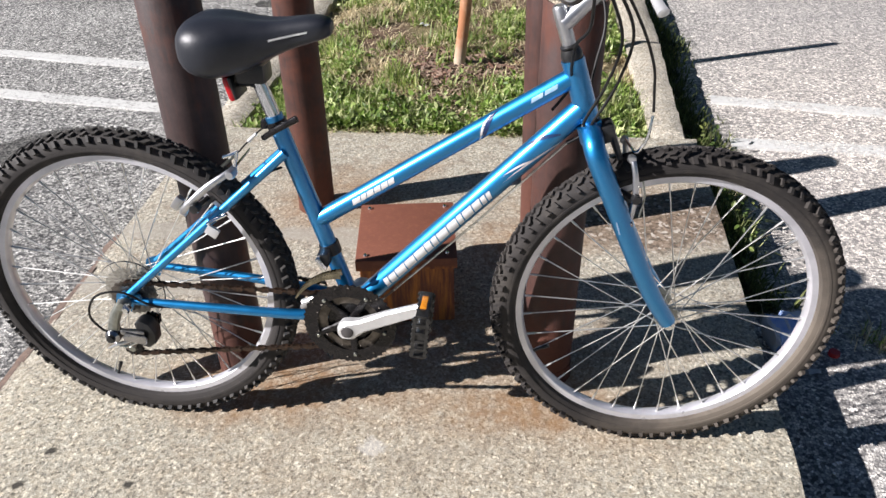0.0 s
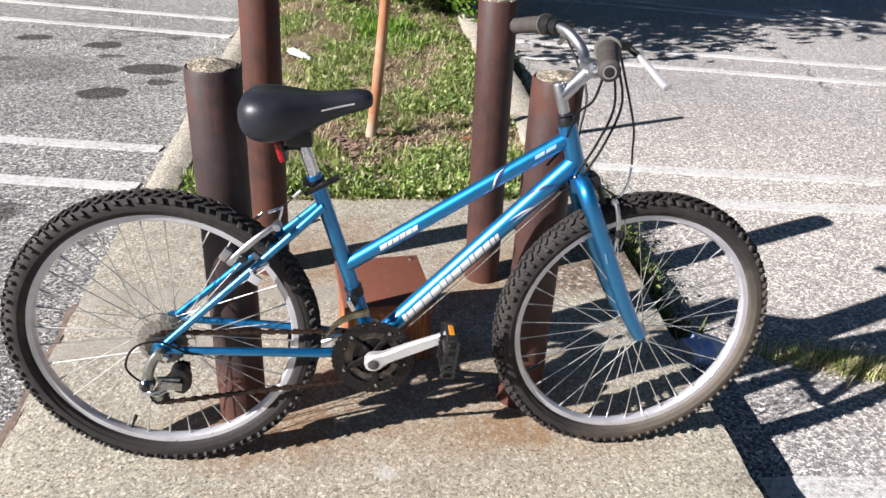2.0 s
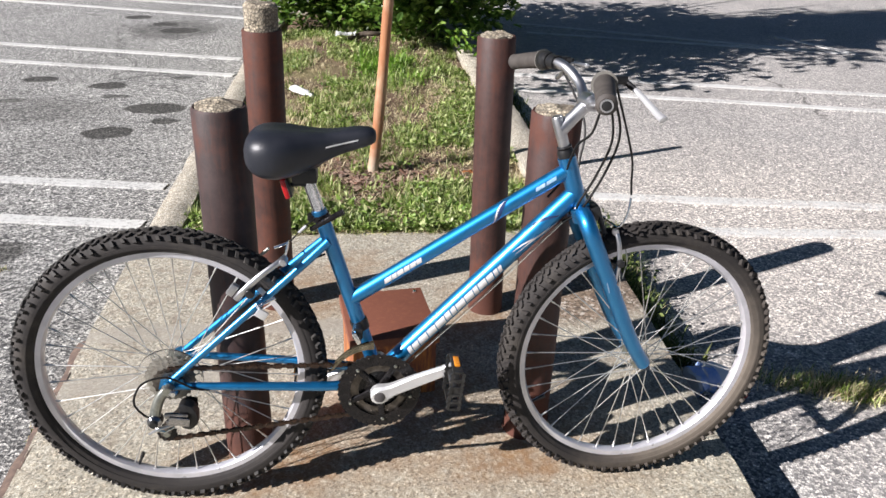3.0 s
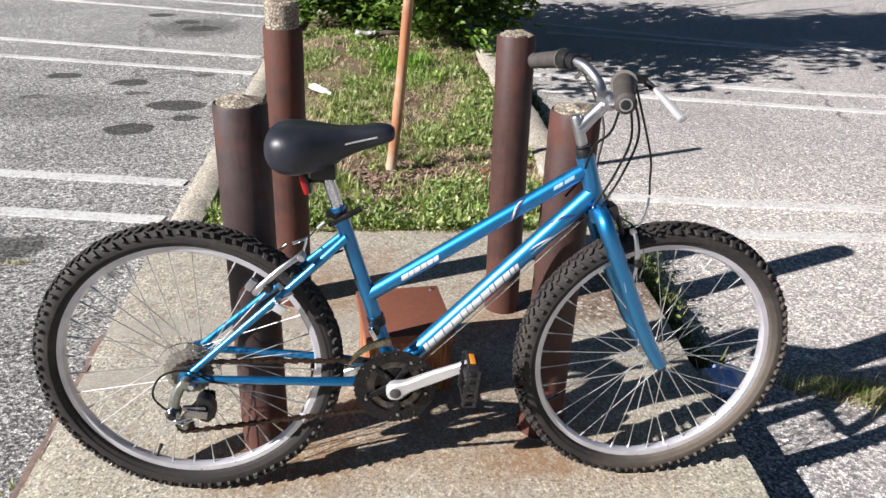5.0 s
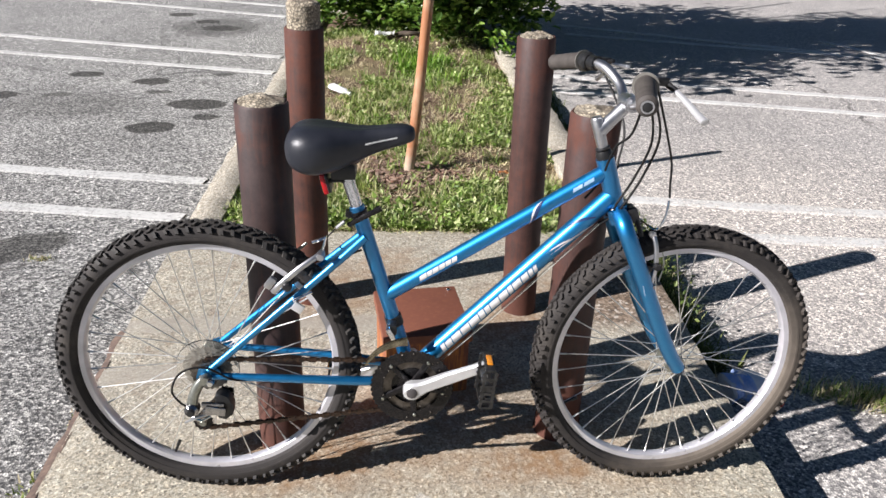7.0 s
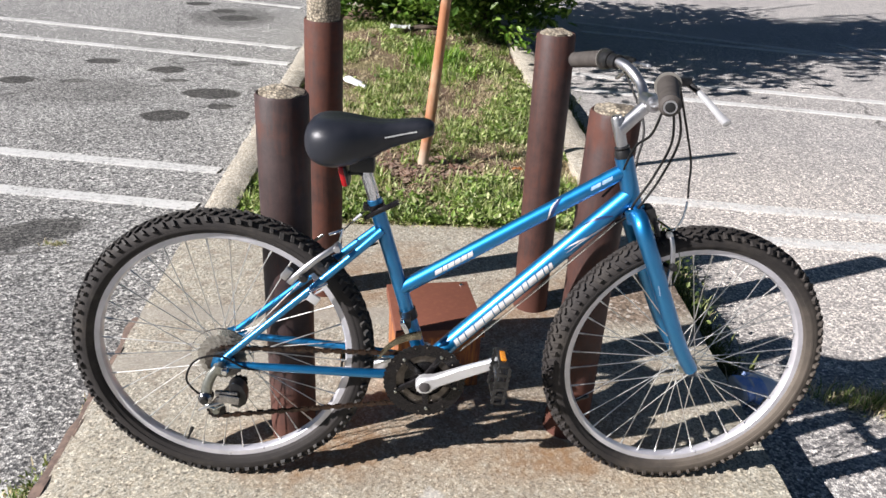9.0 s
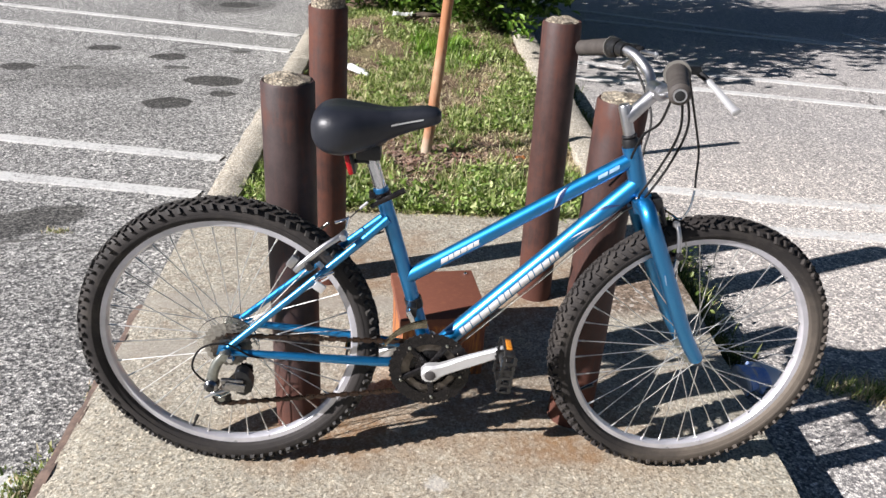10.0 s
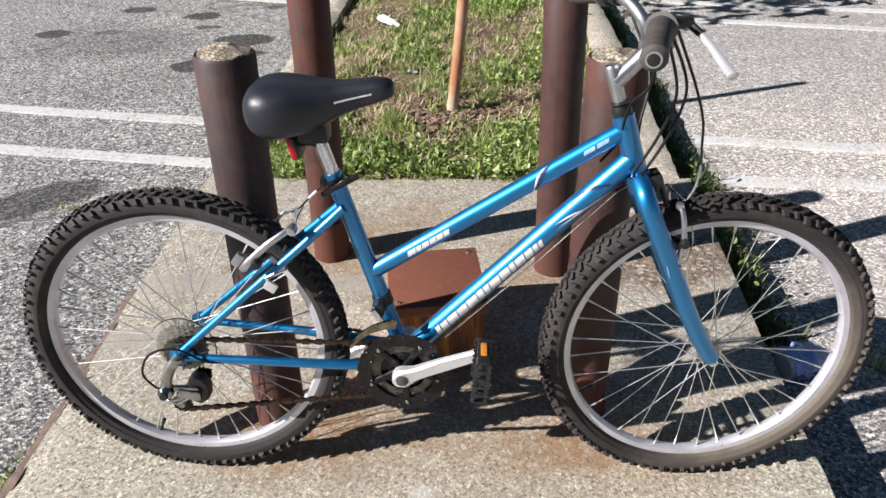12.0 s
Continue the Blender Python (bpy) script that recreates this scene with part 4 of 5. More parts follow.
ring_with_teeth(0.091, 0.064, 46, -0.058, "chainring", BLACKSTEEL)
ring_with_teeth(0.075, 0.046, 38, -0.051, "chainring", STEEL)
ring_with_teeth(0.056, 0.014, 28, -0.045, "chainring", BLACKSTEEL)
for k in range(5):
    b = BM()
    a = CA + 2 * math.pi * (k + 0.5) / 5
    tube(b, [(0.012 * math.cos(a), -0.050, 0.012 * math.sin(a)), (0.072 * math.cos(a), -0.057, 0.072 * math.sin(a))], [0.009, 0.0065], 8, True, 0.5)
    part("spider_arm", b, BLACKSTEEL, crankset)
    b = BM()
    turned(b, [(0.0, -0.064), (0.0030, -0.064), (0.0040, -0.062), (0.0040, -0.056)], (0.070 * math.cos(a), 0, 0.072 * math.sin(a)), "Y", 10)
    part("chainring_bolt", b, DULL, crankset)


for k in range(17):
    b = BM()
    a = 2.4 * k + 0.13 * (k % 3)
    r = (0.080, 0.085, 0.054, 0.074, 0.067)[k % 5]
    turned(b, [(0.0, -0.0612), (0.0010, -0.0612), (0.0018, -0.0604), (0.0018, -0.0570)], (r * math.cos(a), 0, r * math.sin(a)), "Y", 8)
    part("shift_pin", b, STEEL, crankset)


def crank_arm(sgn, ang):
    """Forged arm: thick round boss, waisted shaft, rounded pedal eye."""
    b_ = BM()
    c, s = math.cos(ang), math.sin(ang)
    stations = [(-0.019, 0.006, 0.060, 0.084), (-0.015, 0.015, 0.058, 0.086), (-0.004, 0.0210, 0.058, 0.086), (0.006, 0.0208, 0.058, 0.086), (0.016, 0.0175, 0.060, 0.085), (0.030, 0.0142, 0.064, 0.084), (0.055, 0.0140, 0.066, 0.084), (0.085, 0.0142, 0.069, 0.084), (0.125, 0.0130, 0.073, 0.087),
                (0.152, 0.0118, 0.075, 0.089), (0.166, 0.0135, 0.076, 0.090), (0.177, 0.0105, 0.076, 0.090), (0.182, 0.005, 0.078, 0.088)]
    rings = []
    for d, hw, y0, y1 in stations:
        e = min(hw, (y1 - y0) / 2) * 0.45
        ring = [(-hw, y0 + e), (-hw + e, y0), (hw - e, y0), (hw, y0 + e), (hw, y1 - e), (hw - e, y1), (-hw + e, y1), (-hw, y1 - e)]
        rings.append([b_.verts.new((d * c - q * s, sgn * y, d * s + q * c)) for q, y in ring])
    for p, q in zip(rings, rings[1:]):
        for k in range(8):
            b_.faces.new((p[k], p[(k + 1) % 8], q[(k + 1) % 8], q[k]))
    b_.faces.new(rings[0])
    b_.faces.new(rings[-1])
    arm = part("crank_arm", b_, CRANK, crankset, "satin silver crank arm")
    b_ = BM()
    turned(b_, [(0.0, sgn * 0.0875), (0.0105, sgn * 0.0875), (0.0122, sgn * 0.0865), (0.0122, sgn * 0.080)], axis="Y", seg=20)
    part("dust_cap", b_, CAPGREY, arm, "dark grey dust cap")
    return Vector((0.168 * c, sgn * 0.090, 0.168 * s))


def pedal(at, sgn, tilt):
    """Cage pedal hanging on its axle, with an amber reflector on each end."""
    b_ = BM()
    m = Matrix.Translation(at) @ Matrix.Rotation(tilt, 4, "Y")
    L, W = 0.044, 0.078
    y0 = 0.008
    for y in (y0, y0 + W):
        for s_ in (-1, 1):
            outline(b_, [(L * q / 8, s_ * (0.0165 if q % 2 else 0.0130)) for q in range(-8, 9)] + [(L, s_ * 0.0085), (-L, s_ * 0.0085)], 0.004, "XZ", sgn * y)
        for x in (-0.6, -0.2, 0.2, 0.6):
            box(b_, (0.006, 0.004, 0.020), (x * L, sgn * y, 0), 0.001)
    for x in (-L, L):
        box(b_, (0.006, W, 0.022), (x, sgn * (y0 + W / 2), 0), 0.002)
    box(b_, (2 * L, 0.010, 0.008), (0, sgn * (y0 + W / 2), 0), 0.001)
    for x in (-0.5, 0.5):
        box(b_, (0.005, W, 0.010), (x * L, sgn * (y0 + W / 2), 0.002), 0.001)
    tube(b_, [(0, sgn * -0.012, 0), (0, sgn * 0.012, 0), (0, sgn * (y0 + W), 0)], [0.007, 0.010, 0.009], 12)
    p_ = part("pedal", b_, plain("scuffed_black_plastic", (0.006, 0.006, 0.006), (0.028, 0.027, 0.026), 0.36, 0, 130, 0.1), crankset, "black plastic cage pedal", m)
    for x in (-1, 1):
        b_ = BM()
        box(b_, (0.004, 0.036, 0.011), (x * (L + 0.005), sgn * (y0 + W / 2), 0), 0.001)
        part("pedal_reflector", b_, AMBER, p_, "amber reflector")


pedal(crank_arm(-1, CA), -1, radians(96))
pedal(crank_arm(1, CA + math.pi), 1, radians(10))


# chain: paired plates and rollers along its two runs
def links(b_, a, c, width=0.0075):
    a, c = Vector(a), Vector(c)
    L = (c - a).length
    n = max(2, int(L / 0.0127))
    d = (c - a) / n
    m3 = d.to_track_quat("X", "Z").to_matrix().to_4x4()
    for i in range(n):
        o = a + d * (i + 0.5)
        for s in (-1, 1):
            box(b_, (0.0140, 0.0011, 0.0092 if i % 2 else 0.0058), m=Matrix.Translation(o) @ m3 @ Matrix.Translation((0, s * (0.0036 if i % 2 else 0.0024), 0)))
        tube(b_, [a + d * i + Vector((0, -0.0042, 0)), a + d * i + Vector((0, 0.0042, 0))], 0.0036, 6)


b = BM()
links(b, (-0.014, -0.0540, RW + 0.034), (BBU - 0.003, -0.044, BBV + 0.060))
part("chain", b, CHAIN, bike, "rusty bicycle chain, upper run", smooth=False)
b = BM()
links(b, (-0.034, -0.050, RW - 0.147), (BBU - 0.010, -0.044, BBV - 0.061))
part("chain", b, CHAIN, bike, "rusty bicycle chain, lower run", smooth=False)
b = BM()
arc = [(BBU + 0.060 * math.cos(a), -0.044, BBV + 0.060 * math.sin(a)) for a in (radians(92 - 186 * k / 20) for k in range(21))]
for p, q in zip(arc, arc[1:]):
    links(b, p, q)
part("chain", b, CHAIN, bike, smooth=False)

# front mech: curved cage over the rings, with its clamp on the seat tube
front_mech = empty("front_derailleur")
front_mech.parent = bike
b = BM()
for y in (-0.060, -0.046):
    o, i_ = [], []
    for k in range(10):
        a = radians(95 + 56 * k / 9)
        o.append((BBU + (0.1195 - 0.001 * k / 9) * math.cos(a), BBV + (0.1195 - 0.001 * k / 9) * math.sin(a)))
        i_.append((BBU + (0.1060 + 0.009 * k / 9) * math.cos(a), BBV + (0.1060 + 0.009 * k / 9) * math.sin(a)))
    outline(b, o + i_[::-1], 0.0015, "XZ", y)
part("cage", b, GUARD, front_mech, "worn shiny derailleur cage")
b = BM()
tube(b, [(st(0.425), 0, 0.425), (st(0.447), 0, 0.447)], 0.0195, 18)
box(b, (0.022, 0.030, 0.026), (st(0.432) - 0.006, -0.030, 0.432), 0.004)
part("clamp", b, BLACK, front_mech)
b = BM()
box(b, (0.010, 0.026, 0.030), (st(0.425) - 0.010, -0.044, 0.428), 0.003, Matrix.Rotation(radians(-25), 4, "Y"))
part("link", b, CHROME, front_mech)

# rear mech
rear_mech = empty("rear_derailleur")
rear_mech.parent = bike
b = BM()
tube(b, smooth_path([(-0.012, -0.080, 0.338), (-0.030, -0.082, 0.318), (-0.042, -0.084, 0.290), (-0.046, -0.086, 0.268)]), [0.0105, 0.0120], 14, True, 0.75)
turned(b, [(0.0, -0.094), (0.009, -0.094), (0.0115, -0.090), (0.0115, -0.074)], (-0.012, 0, 0.336), "Y", 18)
part("hanger_arm", b, DULL, rear_mech)
b = BM()
turned(b, [(0.0, -0.106), (0.006, -0.106), (0.0085, -0.103), (0.0085, -0.092)], (0.002, 0, 0.337), "Y", 6)
part("axle_bolt", b, CHROME, rear_mech, "bright axle bolt")
b = BM()
turned(b, [(0.0, -0.102), (0.010, -0.101), (0.0155, -0.096), (0.0155, -0.076), (0.012, -0.072)], (-0.046, 0, 0.264), "Y", 20)
part("pivot_boss", b, DARKCHROME, rear_mech)
b = BM()
box(b, (0.050, 0.010, 0.013), (0.002, -0.098, 0.281), 0.004, Matrix.Rotation(radians(2), 4, "Y"))
part("upper_link", b, DARKCHROME, rear_mech, "bright chromed link")
b = BM()
box(b, (0.050, 0.012, 0.015), (0.004, -0.096, 0.264), 0.004, Matrix.Rotation(radians(2), 4, "Y"))
part("lower_link", b, DARKCHROME, rear_mech)
b = BM()
outline(b, [(0.004, 0.298), (0.018, 0.306), (0.034, 0.298), (0.044, 0.276), (0.042, 0.252), (0.026, 0.240), (0.008, 0.246), (0.012, 0.270)], 0.030, "XZ", -0.080)
bmesh.ops.bevel(b, geom=b.edges[:], offset=0.005, segments=2, affect="EDGES", profile=0.6)
part("knuckle", b, BLACK, rear_mech, "black knuckle body")
b = BM()
turned(b, [(0.0, -0.1075), (0.0075, -0.107), (0.009, -0.104), (0.009, -0.096)], (-0.046, 0, 0.264), "Y", 12)
part("pivot_bolt", b, BLACK, rear_mech)
b = BM()
tube(b, [(-0.062, -0.094, 0.234), (-0.038, -0.094, 0.246), (-0.008, -0.092, 0.256)], [0.0022, 0.0036, 0.0040], 8)
part("cable_lever", b, ALLOY, rear_mech, "pale cable lever")
b = BM()
box(b, (0.044, 0.006, 0.020), (0.008, -0.104, 0.270), 0.003, Matrix.Rotation(radians(10), 4, "Y"))
part("cover_plate", b, DARKCHROME, rear_mech, "smoky chromed cover plate")
b = BM()
turned(b, [(0.0, -0.060), (0.006, -0.060), (0.008, -0.058), (0.008, -0.046)], (-0.036, 0, 0.206), "Y", 14)
part("pulley_hub", b, DULL, rear_mech)
for u, v, r in ((-0.036, 0.206, 0.0200), (0.020, 0.280, 0.0165)):
    b = BM()
    n = 11
    outline(b, [((r + (0.002 if k % 2 else -0.0015)) * math.cos(math.pi * k / n) + u, (r + (0.002 if k % 2 else -0.0015)) * math.sin(math.pi * k / n) + v) for k in range(n * 2)], 0.006, "XZ", -0.050)
    part("pulley", b, BLACKSTEEL, rear_mech)
for y in (-0.058, -0.042):
    b = BM()
    outline(b, [(-0.050, 0.216), (-0.046, 0.202), (-0.034, 0.200), (-0.016, 0.228), (0.008, 0.254), (0.034, 0.272), (0.036, 0.288), (0.018, 0.292), (-0.002, 0.270), (-0.032, 0.240)], 0.0016, "XZ", y)
    part("cage_plate", b, STEEL, rear_mech)
b = BM()
tube(b, [(-0.050, -0.088, 0.240), (-0.030, -0.084, 0.232), (-0.010, -0.078, 0.240)], 0.003, 8)
part("return_spring", b, CHROME, rear_mech)

# seat: post, clamp lever, saddle, reflector
b = BM()
tube(b, [(st(0.67), 0, 0.67), (st(0.772), 0, 0.772)], 0.0130, 18)
tube(b, [(st(0.767), 0, 0.767), (st(0.786), 0, 0.786), (st(0.808), 0, 0.808)], [0.013, 0.012, 0.011], 16)
part("seat_post", b, CHROME, bike, "shiny seat post")
b = BM()
tube(b, [(st(0.682), 0, 0.682), (st(0.694), 0, 0.694)], 0.0188, 18)
box(b, (0.014, 0.022, 0.014), (st(0.687) - 0.021, 0, 0.687), 0.003)
clamp = part("seat_clamp", b, BLACKSTEEL, bike)
b = BM()
tube(b, smooth_path([(st(0.685) - 0.022, -0.022, 0.668), (st(0.685) + 0.008, -0.030, 0.688), (st(0.685) + 0.046, -0.031, 0.709)]), [0.0052, 0.0066], 10, True, 0.85)
part("lever", b, BLACKSTEEL, clamp, "black quick-release lever")

SAD = [  # along, half width, top, under
    (0.173, 0.022, 0.838, 0.824), (0.177, 0.048, 0.857, 0.806), (0.189, 0.068, 0.872, 0.790), (0.209, 0.080, 0.881, 0.780), (0.234, 0.083, 0.881, 0.777), (0.262, 0.075, 0.879, 0.781), (0.292, 0.058, 0.875, 0.790),
    (0.322, 0.043, 0.872, 0.804), (0.352, 0.034, 0.873, 0.820), (0.382, 0.030, 0.876, 0.829), (0.408, 0.028, 0.878, 0.837), (0.425, 0.024, 0.875, 0.842), (0.434, 0.014, 0.868, 0.848)]
b = BM()
rings = []
for u, hw, z1, z0 in SAD:
    ring = []
    for k in range(24):
        a = 2 * math.pi * k / 24
        ca, sa = math.cos(a), math.sin(a)
        y = hw * math.copysign(abs(ca) ** 0.75, ca)
        mid = z0 + (z1 - z0) * 0.52
        z = mid + (z1 - mid) * (abs(sa) ** 0.8) if sa >= 0 else mid - (mid - z0) * (abs(sa) ** 0.55)
        if sa > 0:
            z -= 0.005 * math.exp(-(y / 0.012) ** 2) * (1 if 0.2 < u < 0.36 else 0)
        ring.append(b.verts.new((u, y, z)))
    rings.append(ring)
for p, q in zip(rings, rings[1:]):
    for k in range(24):
        b.faces.new((p[k], p[(k + 1) % 24], q[(k + 1) % 24], q[k]))
b.faces.new(rings[0])
b.faces.new(rings[-1])
saddle = part("saddle", b, VINYL, bike, "padded black vinyl saddle")
sub = saddle.modifiers.new("round", "SUBSURF")
sub.levels = sub.render_levels = 1
b = BM()
pts = [(0.334, -0.0395, 0.8445), (0.349, -0.0362, 0.8475), (0.366, -0.0327, 0.8505), (0.383, -0.0299, 0.8535), (0.397, -0.0281, 0.8560)]
low = [b.verts.new((x, y - 0.0010, z - 0.0016)) for x, y, z in pts]
hi = [b.verts.new((x, y - 0.0006, z + 0.0016)) for x, y, z in pts]
for i in range(4):
    b.faces.new((low[i], low[i + 1], hi[i + 1], hi[i]))
bmesh.ops.solidify(b, geom=b.faces[:], thickness=0.0012)
part("side_mark", b, WHITE, saddle, "white lettering shown as a bar")
b = BM()
for s in (-1, 1):
    tube(b, smooth_path([(0.213, s * 0.030, 0.795), (0.248, s * 0.024, 0.784), (0.305, s * 0.020, 0.796), (0.340, s * 0.012, 0.825)]), 0.0035, 8)
part("rail", b, STEEL, saddle)
b = BM()
box(b, (0.052, 0.050, 0.034), (st(0.788), 0, 0.782), 0.007)
part("saddle_clamp", b, BLACK, saddle)
b = BM()
box(b, (0.014, 0.050, 0.044), (0, 0, 0), 0.006)
red = part("rear_reflector", b, RED, bike, "red rear reflector", pose(0.250, -0.004, 0.757, 0, -14, 0))
b = BM()
box(b, (0.006, 0.054, 0.040), (0.007, 0, 0), 0.003)
tube(b, [(0.008, 0, 0), (0.030, 0, -0.004), (0.052, 0, -0.018)], 0.005, 8)
part("bracket", b, BLACK, red)

# stem and handlebar
CL = Vector((0.868, 0, 0.925))
b = BM()
tube(b, [(hd(0.834), 0, 0.834), (hd(0.86), 0, 0.86), (hd(0.893), 0, 0.893), (hd(0.897), 0, 0.897)], [0.0115, 0.0118, 0.0122, 0.010], 18)
tube(b, [Vector((hd(0.868), 0, 0.868)), Vector((hd(0.868), 0, 0.868)).lerp(CL, 0.5), CL], [0.0150, 0.0135, 0.0145], 16)
turned(b, [(0.0135, -0.022), (0.0180, -0.021), (0.0190, 0.0), (0.0180, 0.021), (0.0135, 0.022)], CL, "Y", 20)
b.transform(STEER)
part("stem", b, ALLOY, bike, "dull silver quill stem")
BAR = [(-0.084, 0.322, 0.044), (-0.060, 0.245, 0.056), (-0.040, 0.185, 0.062), (-0.016, 0.130, 0.055), (0.004, 0.085, 0.026), (0.003, 0.045, 0.003), (0.0, 0.0, 0.0)]
BAR += [(x, -y, z) for x, y, z in BAR[-2::-1]]
straight = smooth_path(BAR, 6)
AWRY = Matrix.Rotation(radians(-4.5), 3, "Z")
bar_path = [CL + AWRY @ q for q in straight]
b = BM()
tube(b, bar_path, 0.0112, 16)
b.transform(STEER)
handlebar = part("handlebar", b, ALLOY, bike, "silver riser handlebar")


def along_bar(y):
    for p, q in zip(straight, straight[1:]):
        if (p.y - y) * (q.y - y) <= 0 and p.y != q.y:
            return CL + AWRY @ p.lerp(q, (p.y - y) / (p.y - q.y)), AWRY @ (q - p).normalized()


for s in (-1, 1):
    b = BM()
    ys = [0.202 + 0.0052 * k for k in range(21)]
    pts = [along_bar(s * y)[0] for y in [0.199] + ys + [0.314, 0.3195]]
    tube(b, pts, [0.0186] + [0.0192 - 0.018 * (y - 0.21) - (0.0011 if k % 2 else 0) for k, y in enumerate(ys)] + [0.0185, 0.0130], 18)
    b.transform(STEER)
    grip = part("grip", b, GRIP, handlebar, "grey-brown rubber grip")
    b = BM()
    p0, d0 = along_bar(s * 0.317)
    tube(b, [p0, p0 - d0 * s * 0.0045, p0 - d0 * s * 0.0060], [0.0105, 0.0103, 0.0070], 16)
    b.transform(STEER)
    part("end_plug", b, BLACK, grip, "black end plug")
    # twist shifter with its pale index ring
    b = BM()
    tube(b, [along_bar(s * y)[0] for y in (0.176, 0.180, 0.189, 0.196)], [0.0165, 0.0205, 0.0215, 0.0195], 20)
    b.transform(STEER)
    part("twist_shifter", b, BLACK, handlebar)
    b = BM()
    p, d = along_bar(s * 0.198)
    tube(b, [p - d * 0.0011, p + d * 0.0011], 0.0238, 24)
    b.transform(STEER)
    part("index_ring", b, plain("pale_ring", (0.20, 0.19, 0.17), (0.13, 0.125, 0.11), 0.3), handlebar, "pale grey index ring")
    b = BM()
    p, d = along_bar(s * 0.163)
    tube(b, [p - d * 0.010, p + d * 0.010], 0.0165, 16)
    box(b, (0.034, 0.022, 0.016), p + Vector((0.022, s * 0.004, 0.004)), 0.004)
    tube(b, [p + Vector((0.034, s * 0.002, 0.003)), p + Vector((0.047, s * 0.026, -0.011))], [0.0065, 0.0055], 10)
    tube(b, [p + Vector((0.03, s * -0.004, 0.004)), p + Vector((0.036, s * -0.022, 0.006))], 0.0045, 8)
    b.transform(STEER)
    perch = part("brake_perch", b, BLACK, handlebar)
    if s > 0:
        b = BM()
        tube(b, [p + Vector((0.030, 0.0, 0.0)), p + Vector((0.060, 0.004, -0.006)), p + Vector((0.078, 0.006, -0.010))], [0.005, 0.004, 0.0045], 8)
        tube(b, [p + Vector((0.078, 0.006, -0.010)), p + Vector((0.085, 0.006, -0.011))], [0.006, 0.005], 8)
        b.transform(STEER)
        part("barrel_adjuster", b, CRANK, perch, "bright cable adjuster")
    b = BM()
    pts = smooth_path([p + Vector((0.046, s * 0.024, -0.010)), p + Vector((0.052, s * 0.055, -0.024)), p + Vector((0.056, s * 0.098, -0.042)), p + Vector((0.058, s * 0.114, -0.048)), p + Vector((0.0585, s * 0.119, -0.050))], 5)
    tube(b, pts, [0.0054 + 0.0030 * (i / (len(pts) - 1)) - (0.006 if i == len(pts) - 1 else 0.002 if i == len(pts) - 2 else 0) for i in range(len(pts))], 10, True, 0.75)
    b.transform(STEER)
    part("brake_lever", b, CRANK, perch, "white-silver brake lever")

# brakes
for s in (-1, 1):
    b = BM()
    tube(b, smooth_path([(0.936, s * 0.052, 0.548), (0.941, s * 0.055, 0.590), (0.939, s * 0.053, 0.626), (0.935, s * 0.048, 0.650), (0.931, s * 0.042, 0.662)]), [0.0060, 0.0046], 12, True, 0.8)
    turned(b, [(0.0, s * 0.040 - 0.008), (0.006, s * 0.040 - 0.007), (0.008, s * 0.040), (0.006, s * 0.040 + 0.007), (0.0, s * 0.040 + 0.008)], (0.931, 0, 0.660), "Y", 14)
    b.transform(FORK)
    arm = part("brake_arm", b, ALLOY, bike, "silver front brake arm")
    b = BM()
    box(b, (0.056, 0.011, 0.013), (0.925, s * 0.020, 0.583), 0.003, Matrix.Rotation(radians(26), 4, "Y"))
    tube(b, [(0.922, s * 0.020, 0.590), (0.940, s * 0.064, 0.596)], 0.005, 8)
    turned(b, [(0.0, s * 0.070), (0.007, s * 0.069), (0.0085, s * 0.066), (0.0085, s * 0.058)], (0.941, 0, 0.596), "Y", 12)
    tube(b, [(0.915, s * 0.062, 0.550), (0.936, s * 0.040, 0.550)], 0.010, 10)
    b.transform(FORK)
    part("brake_pad", b, BLACK, arm)
    b = BM()
    turned(b, [(0.0, s * 0.070), (0.005, s * 0.069), (0.0075, s * 0.066), (0.0075, s * 0.050)], (0.934, 0, 0.549), "Y", 12)
    b.transform(FORK)
    part("pivot_bolt", b, DARKCHROME, arm)
    b = BM()
    tube(b, smooth_path([(0.950, s * 0.060, 0.560), (0.955, s * 0.062, 0.600), (0.950, s * 0.058, 0.628)]), 0.0016, 6)
    b.transform(FORK)
    part("return_spring", b, DULL, arm)
b = BM()
tube(b, smooth_path([(0.931, 0.034, 0.664), (0.934, -0.010, 0.668), (0.938, -0.040, 0.672), (0.950, -0.046, 0.700), (0.956, -0.040, 0.736)]), 0.0026, 8)
b.transform(FORK)
part("brake_noodle", b, CHROME, bike)
b = BM()
box(b, (0.026, 0.044, 0.030), (hd(0.69) + 0.026, 0.0, 0.694), 0.006, Matrix.Rotation(radians(-18), 4, "Y"))
tube(b, [(hd(0.69) + 0.034, -0.016, 0.690), (hd(0.66) + 0.040, -0.020, 0.650)], [0.007, 0.005], 8)
b.transform(FORK)
part("crown_bracket", b, BLACK, bike, "black bracket at the fork crown")
